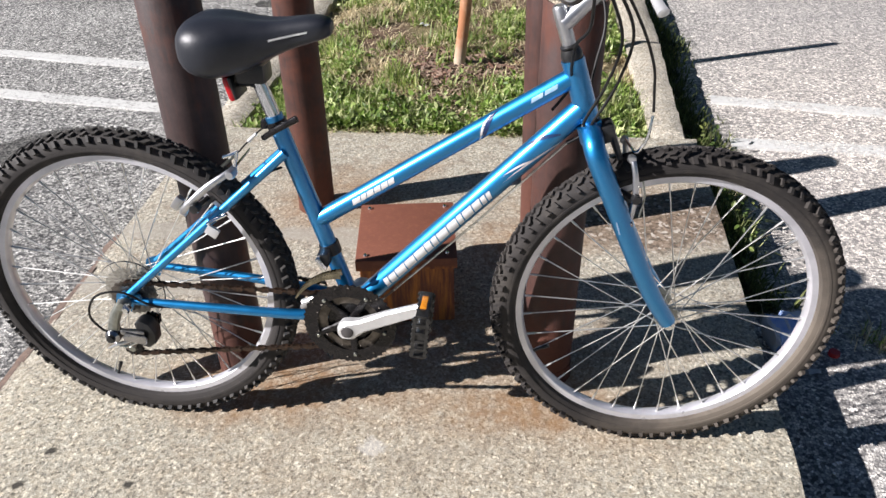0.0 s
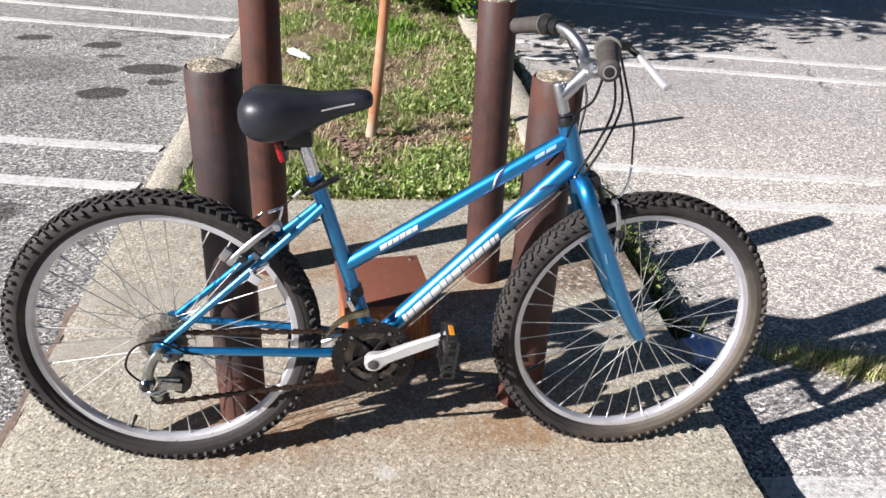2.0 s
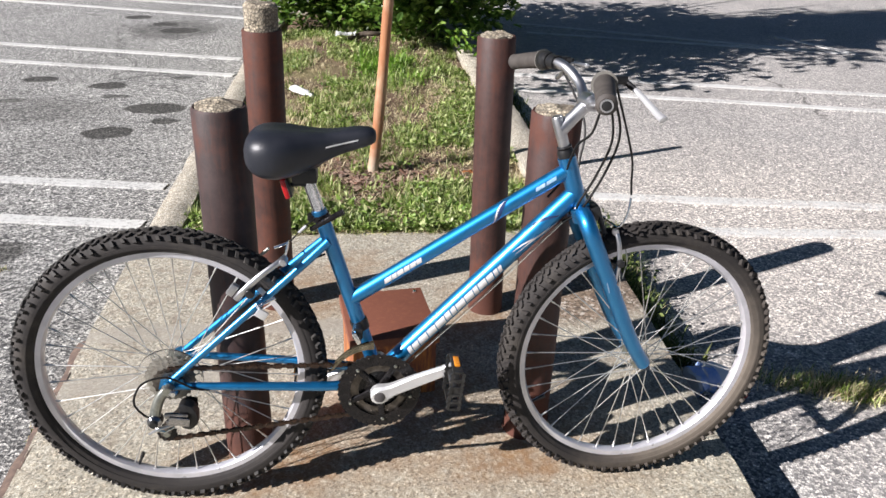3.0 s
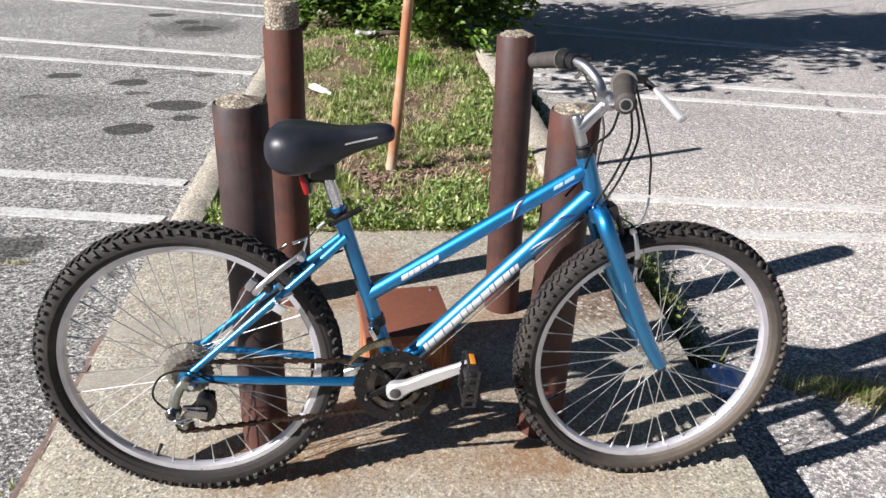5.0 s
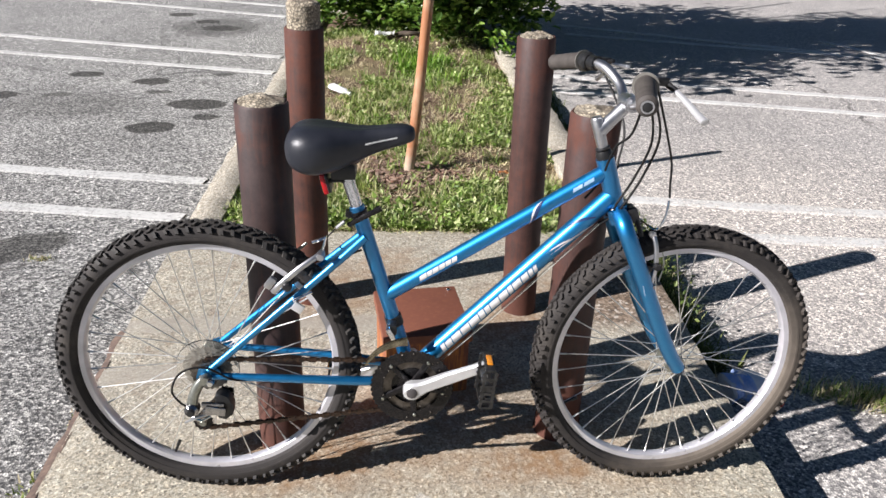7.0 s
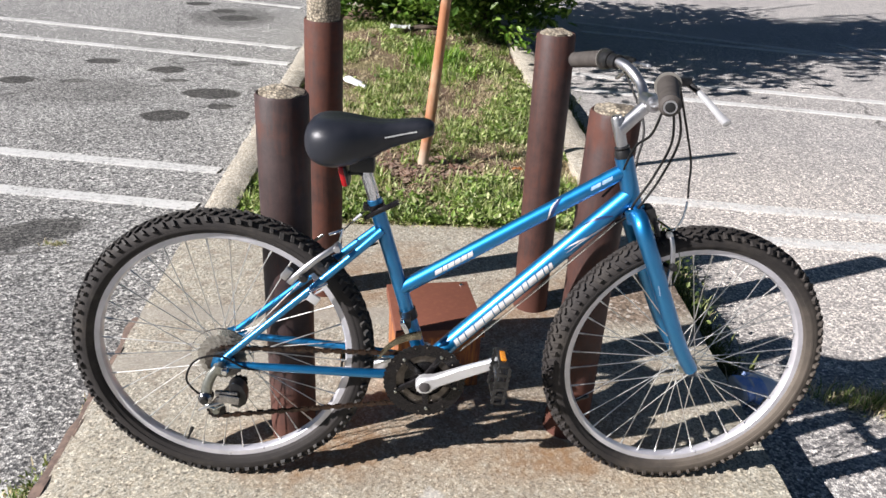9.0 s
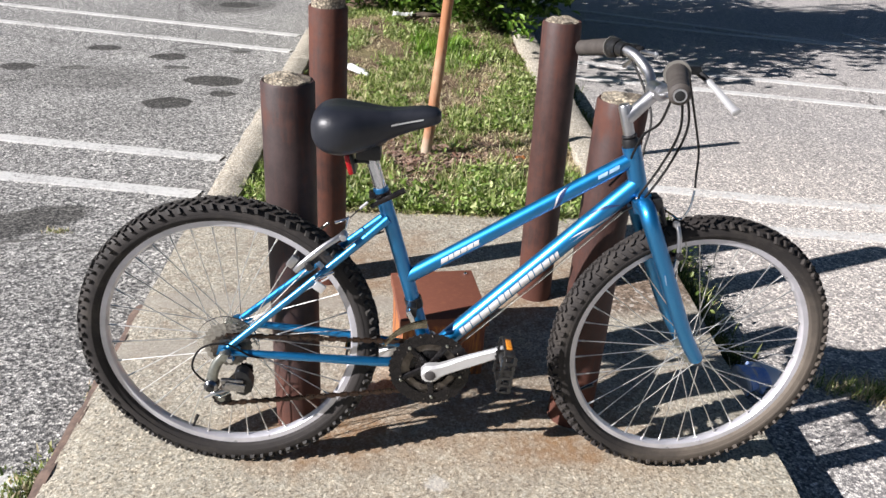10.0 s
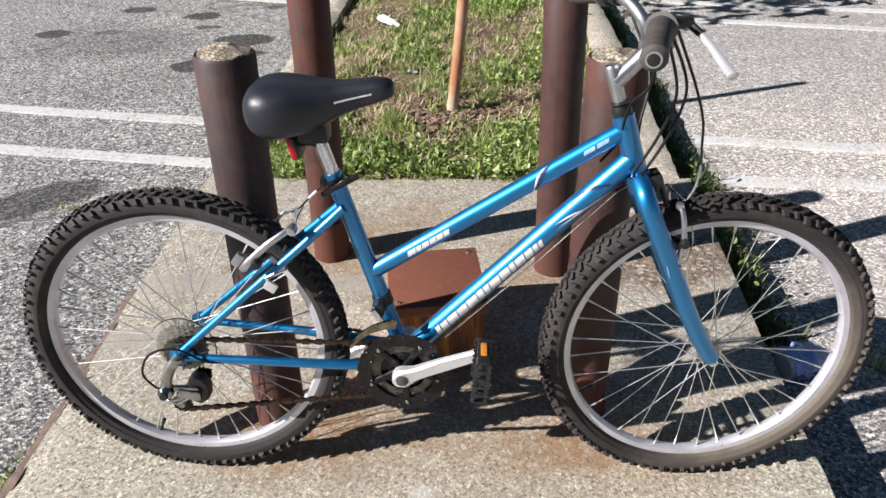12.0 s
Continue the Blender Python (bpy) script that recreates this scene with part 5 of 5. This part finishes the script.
for s in (-1, 1):
    b = BM()
    tube(b, smooth_path([(0.142, s * 0.066, 0.536), (0.158, s * 0.074, 0.556), (0.196, s * 0.072, 0.590), (0.232, s * 0.058, 0.612), (0.243, s * 0.040, 0.618)][:5 if s < 0 else 3]), [0.0078, 0.0056] if s < 0 else [0.0042, 0.0036], 12, True, 0.75)
    arm = part("brake_arm", b, ALLOY if s < 0 else DULL, bike, "silver rear brake arm")
    if s < 0:
        b = BM()
        turned(b, [(0.0, -0.066), (0.007, -0.065), (0.009, -0.060), (0.009, -0.045)], (0.240, 0, 0.612), "Y", 16)
        part("cable_bolt", b, ALLOY, arm)
    b = BM()
    box(b, (0.060, 0.011, 0.012), (0.182, s * 0.020, 0.545), 0.003, Matrix.Rotation(radians(-38), 4, "Y"))
    tube(b, [(0.172, s * 0.020, 0.545), (0.172, s * 0.086, 0.552)], 0.005, 8)
    turned(b, [(0.0, s * 0.088), (0.008, s * 0.086), (0.010, s * 0.080), (0.010, s * 0.070)], (0.172, 0, 0.553), "Y", 14)
    part("brake_pad", b, BLACK, arm)
    if s < 0:
        b = BM()
        box(b, (0.016, 0.014, 0.028), (0.136, s * 0.066, 0.557), 0.004, Matrix.Rotation(radians(38), 4, "Y"))
        part("adjuster", b, ALLOY, arm, "dull silver adjuster block")
    if s < 0:
        b = BM()
        tube(b, [(0.180, s * 0.060, 0.512), (0.220, s * 0.058, 0.532)], 0.0035, 8)
        part("spring_rod", b, CHROME, arm)
b = BM()
box(b, (0.024, 0.006, 0.020), (0.190, -0.066, 0.499), 0.002, Matrix.Rotation(radians(35), 4, "Y"))
part("tag", b, CRANK, bike, "small white block on the seat stay")
b = BM()
tube(b, [(0.243, 0.040, 0.619), (0.2435, -0.040, 0.619)], 0.0022, 8)
tube(b, smooth_path([(0.243, -0.042, 0.619), (0.247, -0.040, 0.634), (0.250, -0.037, 0.648)]), 0.0032, 8)
tube(b, smooth_path([(0.222, -0.034, 0.634), (0.236, -0.036, 0.640), (0.252, -0.036, 0.647)]), 0.0034, 8)
part("cable_yoke", b, CHROME, bike)


def cable(pts, r=0.0026, mat=CABLE, name="cable"):
    b_ = BM()
    tube(b_, smooth_path(pts, 8), r, 8)
    return part(name, b_, mat, bike)


under = (DT1 - DT0).cross(Vector((0, 1, 0))).normalized()
if under.z > 0:
    under = -under
CE = DT0.lerp(DT1, 0.90) + under * 0.026
sh, _ = along_bar(-0.190)
sh = STEER @ sh
fh, _ = along_bar(0.190)
fh = STEER @ fh
cable([sh + Vector((0.004, 0.0, -0.016)), (0.842, -0.115, 0.893), (0.826, -0.075, 0.856), (0.824, -0.035, 0.810), (0.826, 0.010, 0.760), (0.80, 0.026, 0.715)])
cable([sh + Vector((0.010, 0.0, -0.012)), (0.892, -0.085, 0.872), (0.880, -0.045, 0.785), (0.852, -0.030, 0.718), CE + Vector((0.03, -0.012, 0.022)), CE + Vector((0, -0.012, 0))])
cable([sh + Vector((0.018, 0.010, -0.010)), (0.908, -0.080, 0.880), (0.898, -0.045, 0.790), (0.864, -0.030, 0.712), CE + Vector((0.034, -0.004, 0.018)), CE + Vector((0, -0.004, 0))])
cable([sh + Vector((0.026, 0.010, -0.006)), (0.918, -0.085, 0.890), (0.948, -0.055, 0.820), (0.956, -0.044, 0.770), FORK @ Vector((0.956, -0.040, 0.742))], 0.0024)
cable([fh + Vector((0.030, -0.01, -0.005)), (0.880, 0.075, 0.870), (0.868, 0.042, 0.790), (0.856, 0.030, 0.725), CE + Vector((0.02, 0.008, 0.012))])
for y in (-0.012, -0.004):
    b = BM()
    tube(b, [DT0.lerp(DT1, 0.06) + under * 0.026 + Vector((0, y, 0)), DT0.lerp(DT1, 0.5) + under * 0.030 + Vector((0, y, 0)), DT0.lerp(DT1, 0.90) + under * 0.026 + Vector((0, y, 0))], 0.0009, 6)
    part("bare_cable", b, DULL, bike)
cable([(0.10, -0.060, 0.322), (0.045, -0.075, 0.330), (-0.010, -0.085, 0.366), (-0.060, -0.092, 0.358), (-0.082, -0.094, 0.315), (-0.064, -0.094, 0.282), (-0.045, -0.092, 0.272)], 0.0024)
cable([(0.252, -0.036, 0.646), (0.272, -0.034, 0.666), (0.290, -0.030, 0.682), (0.302, -0.027, 0.690), (st(0.69) - 0.012, -0.022, 0.690)], 0.0015, CABLE, "brake_cable")
cable([(0.272, -0.034, 0.666), (0.280, -0.032, 0.673), (0.288, -0.031, 0.680)], 0.0030, CRANK, "cable_ferrule")
cable([(st(0.60) - 0.02, -0.020, 0.612), (0.285, -0.032, 0.600), (0.24, -0.036, 0.57)], 0.0024)


# ---- planting ----
gen = np.random.default_rng(11)


def blades(name, xs, ys, zs, lengths, mat, width=0.004, lean=0.5):
    """Bent, tapering blades, two joints each, every one its own island; lean: a spread, or the least and most tilt."""
    n = len(xs)
    a = gen.uniform(0, 2 * math.pi, n)
    tilt = gen.uniform(*lean, n) if isinstance(lean, tuple) else np.abs(gen.normal(0, lean, n)).clip(0, 1.35)
    d = np.stack([np.cos(a), np.sin(a), np.zeros(n)], 1)
    s = np.stack([-np.sin(a), np.cos(a), np.zeros(n)], 1) * (width * gen.uniform(0.6, 1.3, n) / 2)[:, None]
    up = np.array([0, 0, 1.0])
    root = np.stack([xs, ys, zs], 1)
    L = np.asarray(lengths)[:, None]
    mid = root + L * 0.55 * (up * np.cos(tilt * 0.75)[:, None] + d * np.sin(tilt * 0.75)[:, None])
    tip = mid + L * 0.45 * (up * np.cos(tilt * 1.35)[:, None] + d * np.sin(tilt * 1.35)[:, None])
    v = np.stack([root - s, root + s, mid - s * 0.8, mid + s * 0.8, tip], 1).reshape(-1, 3)
    f = []
    for i in range(n):
        k = i * 5
        f.append((k, k + 1, k + 3, k + 2))
        f.append((k + 2, k + 3, k + 4))
    return raw(name, v.tolist(), f, mat)


def leaves(name, centres, size, mat, flat=0.0, parent=None):
    """Folded oval leaves at random turns, each its own island."""
    v, f = [], []
    for c in centres:
        c = Vector(c)
        sz = size * gen.uniform(0.65, 1.3)
        az, el = gen.uniform(0, 2 * math.pi), gen.normal(0.2, 0.55) * (1 - flat)
        d = Vector((math.cos(az) * math.cos(el), math.sin(az) * math.cos(el), math.sin(el)))
        w = d.cross(Vector((gen.normal(0, 0.4), gen.normal(0, 0.4), 1))).normalized()
        nrm = w.cross(d)
        k = len(v)
        v += [c, c + d * sz * 0.35 + w * sz * 0.28 + nrm * sz * 0.07, c + d * sz * 0.75 + w * sz * 0.20 + nrm * sz * 0.05, c + d * sz - nrm * sz * 0.06,
              c + d * sz * 0.75 - w * sz * 0.20 + nrm * sz * 0.05, c + d * sz * 0.35 - w * sz * 0.28 + nrm * sz * 0.07]
        f += [(k, k + 1, k + 2, k + 3), (k, k + 3, k + 4, k + 5)]
    return raw(name, v, f, mat, parent)


def bed_points(n, keep, y0=1.455, y1=6.1, near=1.6):
    """Random places in the bed, kept by a density between 0 and 1; thicker towards the slab."""
    out = []
    while len(out) < n:
        y = y0 + (y1 - y0) * gen.random() ** near
        lo = -0.36
        x = lo + (1.225 - lo) * gen.random()
        r = math.hypot(x - 0.46, y - 2.165)
        k = keep(x, y) * (1.0 if r > 0.34 else 0.12 + 0.88 * (r / 0.34) ** 4)
        if gen.random() < k:
            out.append((x, y))
    return np.array(out)


def greenness(x, y):
    v = 0.42 + 1.3 * noise.noise((x * 2.4, y * 2.0, 2)) + 1.3 * noise.noise((x * 6.5, y * 5.5, 7))
    if y < 1.80:
        v += 0.16
    if x < 0.15 and 2.8 < y < 5.2:
        v -= 0.35
    if y > 3.9:
        v += 0.18
    return min(1.0, max(0.02, v))


def dryness(x, y):
    return min(1.0, max(0.08, (0.75 if y < 1.85 else 0.55 if y < 3.9 else 0.30) - 0.6 * noise.noise((x * 1.7, y * 1.7, 12)) + 0.3 * noise.noise((x * 6, y * 6, 9))))


def tussocks(centres, each, spread, l0, l1):
    """Blade roots gathered in tussocks; returns places and lengths."""
    xs, ys, ls = [], [], []
    for x, y in centres:
        k = int(gen.integers(each // 2, each * 2))
        size = gen.uniform(0.6, 1.5)
        xs += list(x + gen.normal(0, spread * size, k))
        ys += list(y + gen.normal(0, spread * size, k))
        ls += list(gen.uniform(l0, l1, k) * (0.5 + 0.5 * size))
    xs, ys = np.clip(np.array(xs), -0.36, 1.225), np.maximum(np.array(ys), 1.457)
    return xs, ys, np.array(ls)


for nm, n, keep, mat, each, l0, l1, wd, ln, lab in (
        ("grass", 820, greenness, GREEN, 28, 0.040, 0.090, 0.0066, (0.3, 1.4), "patchy green grass in the island bed"),
        ("dry_grass", 380, dryness, STRAW, 20, 0.03, 0.075, 0.0052, (0.7, 1.5), "dry straw-coloured grass in the island bed")):
    x, y, L = tussocks(bed_points(n, keep), each, 0.026, l0, l1)
    z = np.array([bed_z(*q) for q in zip(x, y)]) - 0.004
    tagged(blades(nm, x, y, z, L, mat, wd, ln), lab, "grass", kind="stuff")
p = bed_points(12500, dryness)
z = np.array([bed_z(x, y) for x, y in p]) + gen.uniform(0.0, 0.012, len(p))
tagged(blades("straw_litter", p[:, 0], p[:, 1], z, gen.uniform(0.02, 0.07, len(p)), STRAW, 0.0042, (1.3, 1.6)), "flattened dry grass and straw over the soil", "grass", kind="stuff")
x, y, L = tussocks([(0.60 + gen.normal(0, 0.085), 4.45 + gen.normal(0, 0.17)) for _ in range(26)], 30, 0.035, 0.06, 0.13)
tagged(blades("lush_grass", x, y, np.array([bed_z(*q) for q in zip(x, y)]), L, LUSH, 0.0095, (0.2, 1.2)), "bright green tall grass clump in the bed", "grass", kind="stuff")

spots = bed_points(760, lambda x, y: max(0.0, greenness(x, y) - 0.35) + (0.4 if y < 1.75 else 0), near=1.9)
cs = []
for x, y in spots:
    for _ in range(int(gen.integers(9, 24))):
        r, a = abs(gen.normal(0, 0.045)), gen.uniform(0, 6.28)
        px, py = x + r * math.cos(a), max(1.46, y + r * math.sin(a))
        cs.append((px, py, bed_z(px, py) + gen.uniform(0.005, 0.045)))
tagged(leaves("weeds", cs, 0.029, WEED), "low broad-leaved green weeds among the grass", "weeds", kind="stuff")

# bark chips round the stake
v, f = [], []
for _ in range(900):
    r, a = abs(gen.normal(0, 0.18)), gen.uniform(0, 6.28)
    x, y = 0.47 + r * math.cos(a) * 1.3, 2.155 + r * math.sin(a)
    m = pose(x, y, bed_z(x, y) + gen.uniform(0.002, 0.012), gen.uniform(-30, 30), gen.uniform(-30, 30), gen.uniform(0, 360))
    sx, sy, sz = gen.uniform(0.008, 0.022), gen.uniform(0.004, 0.009), 0.002
    k = len(v)
    v += [m @ Vector((i * sx, j * sy, h * sz)) for h in (-1, 1) for i, j in ((-1, -1), (1, -0.8), (0.9, 1), (-1, 0.7))]
    f += [(k, k + 3, k + 2, k + 1), (k + 4, k + 5, k + 6, k + 7), (k, k + 1, k + 5, k + 4), (k + 1, k + 2, k + 6, k + 5), (k + 2, k + 3, k + 7, k + 6), (k + 3, k, k + 4, k + 7)]
tagged(raw("bark_chips", v, f, CHIP), "red-brown bark chips round the stake", "bark chips", kind="stuff")

# moss and weeds along the foot of the kerb, on the asphalt
n = 9000
y = 0.62 + 4.4 * gen.random(n) ** 1.25
x = 1.40 + np.abs(gen.normal(0, 0.055, n)) + 0.03 * np.sin(y * 5)
tagged(blades("kerb_weeds", x, y, np.full(n, ROAD_Z), gen.uniform(0.015, 0.08, n), MOSS, 0.0065, (0.3, 1.3)), "mossy dark weeds along the foot of the kerb", "weeds", kind="stuff")
cs = [(1.42 + abs(gen.normal(0, 0.045)), 1.22 + gen.normal(0, 0.17), ROAD_Z + gen.uniform(0.02, 0.14)) for _ in range(240)]
tagged(leaves("kerb_plant", cs, 0.020, MOSSLEAF), "small green weed growing beside the kerb", "weed", kind="stuff")


def tuft(name, x, y, rx, ry, n, l0, l1, mats, label, turn=0.0, up=0.0, wide=0.0042):
    for mat, share in mats:
        k = int(n * share)
        u, w = gen.normal(0, rx, k), gen.normal(0, ry, k)
        ob = blades(name, x + u * math.cos(turn) - w * math.sin(turn), y + u * math.sin(turn) + w * math.cos(turn), np.full(k, ROAD_Z + up), gen.uniform(l0, l1, k), mat, wide, (0.2, 1.3))
        tagged(ob, label, "grass tuft", kind="stuff")


tuft("grass_tuft", 1.97, 0.445, 0.13, 0.030, 1300, 0.02, 0.075, ((STRAW, 0.5), (GREEN, 0.5)), "tuft of half-dry grass growing from an asphalt crack", -0.28)
tuft("grass_tuft", 1.44, 1.22, 0.025, 0.20, 1100, 0.04, 0.15, ((GREEN, 0.25), (MOSS, 0.65), (STRAW, 0.1)), "green grass growing along the foot of the kerb")
tuft("grass_tuft", -1.07, 1.44, 0.022, 0.010, 70, 0.010, 0.030, ((STRAW, 0.6), (GREEN, 0.4)), "small pale grass tuft in an asphalt crack")
tuft("grass_tuft", -0.550, -0.005, 0.032, 0.058, 560, 0.008, 0.030, ((GREEN, 0.40), (MOSSLEAF, 0.35), (STRAW, 0.25)), "low green and brown grass tuft beside the slab", -0.25, 0.025, 0.0058)
tuft("grass_tuft", -0.505, 0.36, 0.014, 0.030, 60, 0.008, 0.026, ((MOSSLEAF, 0.5), (STRAW, 0.5)), "thin weeds along the slab edge", 0.0, 0.05)

v, f = [], []
for i in range(61):
    y = -0.60 + 1.30 * i / 60
    edge = -0.425 - 0.062 * (y + 1.1) / 2.555
    w = 0.052 + 0.026 * noise.noise((y * 7, 2, 5)) + 0.012 * noise.noise((y * 23, 3, 1))
    rise = 0.132 + 0.010 * noise.noise((y * 9, 4, 2))
    v += [(edge + 0.006, y, ROAD_Z + rise), (edge - w * 0.45, y, ROAD_Z + rise * 0.93 + 0.006 * noise.noise((y * 25, 1, 1))), (edge - w * 0.8, y, ROAD_Z + rise * 0.4), (edge - w - 0.02, y, ROAD_Z - 0.004)]
    if i:
        k = 4 * i
        f += [(k - 4 + j, k - 3 + j, k + 1 + j, k + j) for j in range(3)]
tagged(raw("edge_dirt", v, f, DIRT, smooth=True), "brown dirt gathered along the slab edge", "dirt", kind="stuff")

# ---- shrub at the far end of the bed ----
shrub = empty("shrub", pose(0.95, 6.22, -0.05))
tagged(shrub, "large dense green shrub at the far end of the bed", "shrub")
for k in range(7):
    a = 2 * math.pi * k / 7 + 0.3
    r = 0.16
    b = BM()
    tube(b, smooth_path([(r * math.cos(a), r * math.sin(a), -0.1), (1.6 * r * math.cos(a), 1.6 * r * math.sin(a), 0.9), (4.5 * r * math.cos(a + 0.3), 4.5 * r * math.sin(a + 0.3), 2.0), (7.5 * r * math.cos(a + 0.4), 7.5 * r * math.sin(a + 0.4), 3.1)]), [0.045, 0.012], 8)
    part("stem", b, BARK, shrub)


def lumps(n, count, place, spread):
    """Leaf places gathered in uneven clumps."""
    out = []
    for _ in range(n):
        c = place()
        for _ in range(count):
            out.append((c[0] + gen.normal(0, spread), c[1] + gen.normal(0, spread), c[2] + gen.normal(0, spread * 0.8)))
    return out


def low_place():
    x = gen.uniform(-1.32, 0.62)
    front = -0.46 + 0.12 * math.sin(x * 5) + 0.1 * gen.random() - max(0.0, x) * 0.35 - (0.62 if x > -0.35 else 0.0)
    return (x, front + abs(gen.normal(0, 0.45)), gen.uniform(0.20 if x > -0.35 else 0.10, 1.35))


def shade_crown_place():
    """A leaf place in the unseen crown, which leans over the bed and narrows upwards; shaped by its shadow."""
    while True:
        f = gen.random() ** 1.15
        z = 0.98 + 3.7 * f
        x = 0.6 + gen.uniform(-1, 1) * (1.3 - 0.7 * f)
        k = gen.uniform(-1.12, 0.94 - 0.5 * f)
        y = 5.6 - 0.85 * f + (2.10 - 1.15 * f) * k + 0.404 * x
        # sx, sy: where this leaf's shadow lands; dropped where sunlit ground is wanted
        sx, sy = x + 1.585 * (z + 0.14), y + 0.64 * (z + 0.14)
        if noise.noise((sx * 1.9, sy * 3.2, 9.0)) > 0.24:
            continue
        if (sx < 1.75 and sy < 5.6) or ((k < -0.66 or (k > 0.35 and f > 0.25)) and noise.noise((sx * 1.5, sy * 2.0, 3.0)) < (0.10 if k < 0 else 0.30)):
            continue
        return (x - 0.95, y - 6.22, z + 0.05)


cs = [c for c in lumps(560, 26, low_place, 0.09) if c[2] > 0.02]
leaves("foliage", cs, 0.082, LEAF, 0.0, shrub)
cs = lumps(860, 22, shade_crown_place, 0.15)
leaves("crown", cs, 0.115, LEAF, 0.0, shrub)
cs = [(1.25 + gen.normal(0, 0.055), 4.98 + gen.normal(0, 0.09), gen.uniform(0.0, 0.15)) for _ in range(55)]
tagged(leaves("broad_weed", cs, 0.062, LUSH), "broad-leaved green weed spilling over the kerb", "weed", kind="stuff")

# ---- litter ----
bottle = empty("white_bottle", pose(0.012, 3.60, 0.024, 0, 4, -48) @ Matrix.Scale(0.85, 4))
b = BM()
turned(b, [(0.0, -0.115), (0.034, -0.114), (0.041, -0.105), (0.043, -0.06), (0.040, 0.0), (0.042, 0.03), (0.034, 0.062), (0.018, 0.090), (0.013, 0.105), (0.013, 0.112), (0.0, 0.112)], axis="X", seg=20)
for q in b.verts:
    q.co.z *= 0.55
    q.co += Vector((0, 0.008 * noise.noise(q.co * 20), 0.010 * noise.noise(q.co * 32)))
part("body", b, PAPER, bottle)
b = BM()
turned(b, [(0.0, 0.104), (0.0155, 0.104), (0.0155, 0.124), (0.012, 0.128), (0.0, 0.128)], axis="X", seg=16)
part("cap", b, WHITE, bottle)
tagged(bottle, "dented white plastic bottle lying on the grass", "bottle")


def scrap(name, x, y, z, size, mat, label, cat, seed):
    """A crumpled piece of thin sheet."""
    b_ = BM()
    n_ = 9
    rows = []
    for i in range(n_):
        rows.append([])
        for j in range(n_):
            u, w = (i / (n_ - 1) - 0.5) * size, (j / (n_ - 1) - 0.5) * size * 0.7
            h = abs(noise.noise((u * 40 + seed, w * 40, seed))) * size * 0.35
            rows[-1].append(b_.verts.new((x + u + 0.2 * h, y + w, z + h + 0.003)))
    for i in range(n_ - 1):
        for j in range(n_ - 1):
            b_.faces.new((rows[i][j], rows[i + 1][j], rows[i + 1][j + 1], rows[i][j + 1]))
    bmesh.ops.solidify(b_, geom=b_.faces[:], thickness=0.0015)
    return tagged(link(name, b_, mat, smooth=False), label, cat)


scrap("paper_scrap", 0.27, 5.40, bed_z(0.27, 5.40) + 0.07, 0.17, PAPER, "crumpled white paper near the shrub", "paper", 3)
scrap("paper_scrap", 1.526, 0.379, ROAD_Z, 0.030, PAPER, "small white paper scrap on the asphalt", "paper", 5)
scrap("paper_scrap", 0.05, 1.72, bed_z(0.05, 1.72) + 0.02, 0.030, PAPER, "small pale paper scrap in the grass", "paper", 8)
scrap("dead_leaf", 0.914, 2.08, bed_z(0.914, 2.08) + 0.035, 0.05, DEAD, "orange-brown dead leaf on the grass", "leaf", 6)
for x, y, k in ((-0.20, 4.80, 11), (0.02, 4.86, 13), (0.22, 2.74, 15)):
    scrap("paper_scrap", x, y, bed_z(x, y) + 0.005, 0.05, PAPER, "small crumpled pale litter scrap on bare soil", "paper", k)
branch = BM()
tube(branch, smooth_path([(0.30, 5.42, bed_z(0.30, 5.42) + 0.03), (0.42, 5.46, 0.05), (0.52, 5.44, 0.06), (0.66, 5.52, 0.04)]), [0.030, 0.016], 8)
tagged(link("fallen_branch", branch, BARK), "dark fallen branch under the shrub", "branch")

pet = empty("plastic_bottle", pose(1.495, 0.490, ROAD_Z + 0.050, 0, -6, 14) @ Matrix.Scale(1.30, 4))
b = BM()
turned(b, [(0.0, -0.100), (0.026, -0.100), (0.031, -0.092), (0.031, -0.05), (0.028, -0.045), (0.031, -0.040), (0.031, 0.0), (0.028, 0.005), (0.031, 0.010), (0.030, 0.045), (0.020, 0.075), (0.0125, 0.090), (0.0125, 0.100)], axis="X", seg=22)
for q in b.verts:
    q.co = Vector((q.co.x * 0.55, q.co.y * 1.15 + 0.012 * noise.noise(q.co * 30), q.co.z + 0.011 * noise.noise(q.co * 38)))
part("body", b, PET, pet)
b = BM()
turned(b, [(0.0320, -0.086), (0.0328, -0.084), (0.0300, -0.046), (0.0330, -0.020), (0.0322, 0.008), (0.0315, 0.010)], axis="X", seg=22)
for q in b.verts:
    q.co = Vector((q.co.x * 0.55, q.co.y * 1.17 + 0.012 * noise.noise(q.co * 30), q.co.z + 0.011 * noise.noise(q.co * 38)))
part("wrapper", b, plain("blue_wrapper", (0.26, 0.42, 0.86), (0.50, 0.64, 0.95), 0.25, 0, 40), pet, "blue label wrapper")
tagged(pet, "crushed clear bottle with a blue wrapper beside the kerb", "bottle")

cap_m = BM()
turned(cap_m, [(0.0, 0.012), (0.013, 0.012), (0.0145, 0.010), (0.0150, 0.0), (0.013, 0.0), (0.0, 0.004)], (1.597, 0.449, ROAD_Z + 0.004), "Z", 18)
tagged(link("bottle_cap", cap_m, plain("red_plastic", (0.60, 0.02, 0.02), (0.5, 0.02, 0.02), 0.4)), "small red bottle cap on the asphalt", "cap")
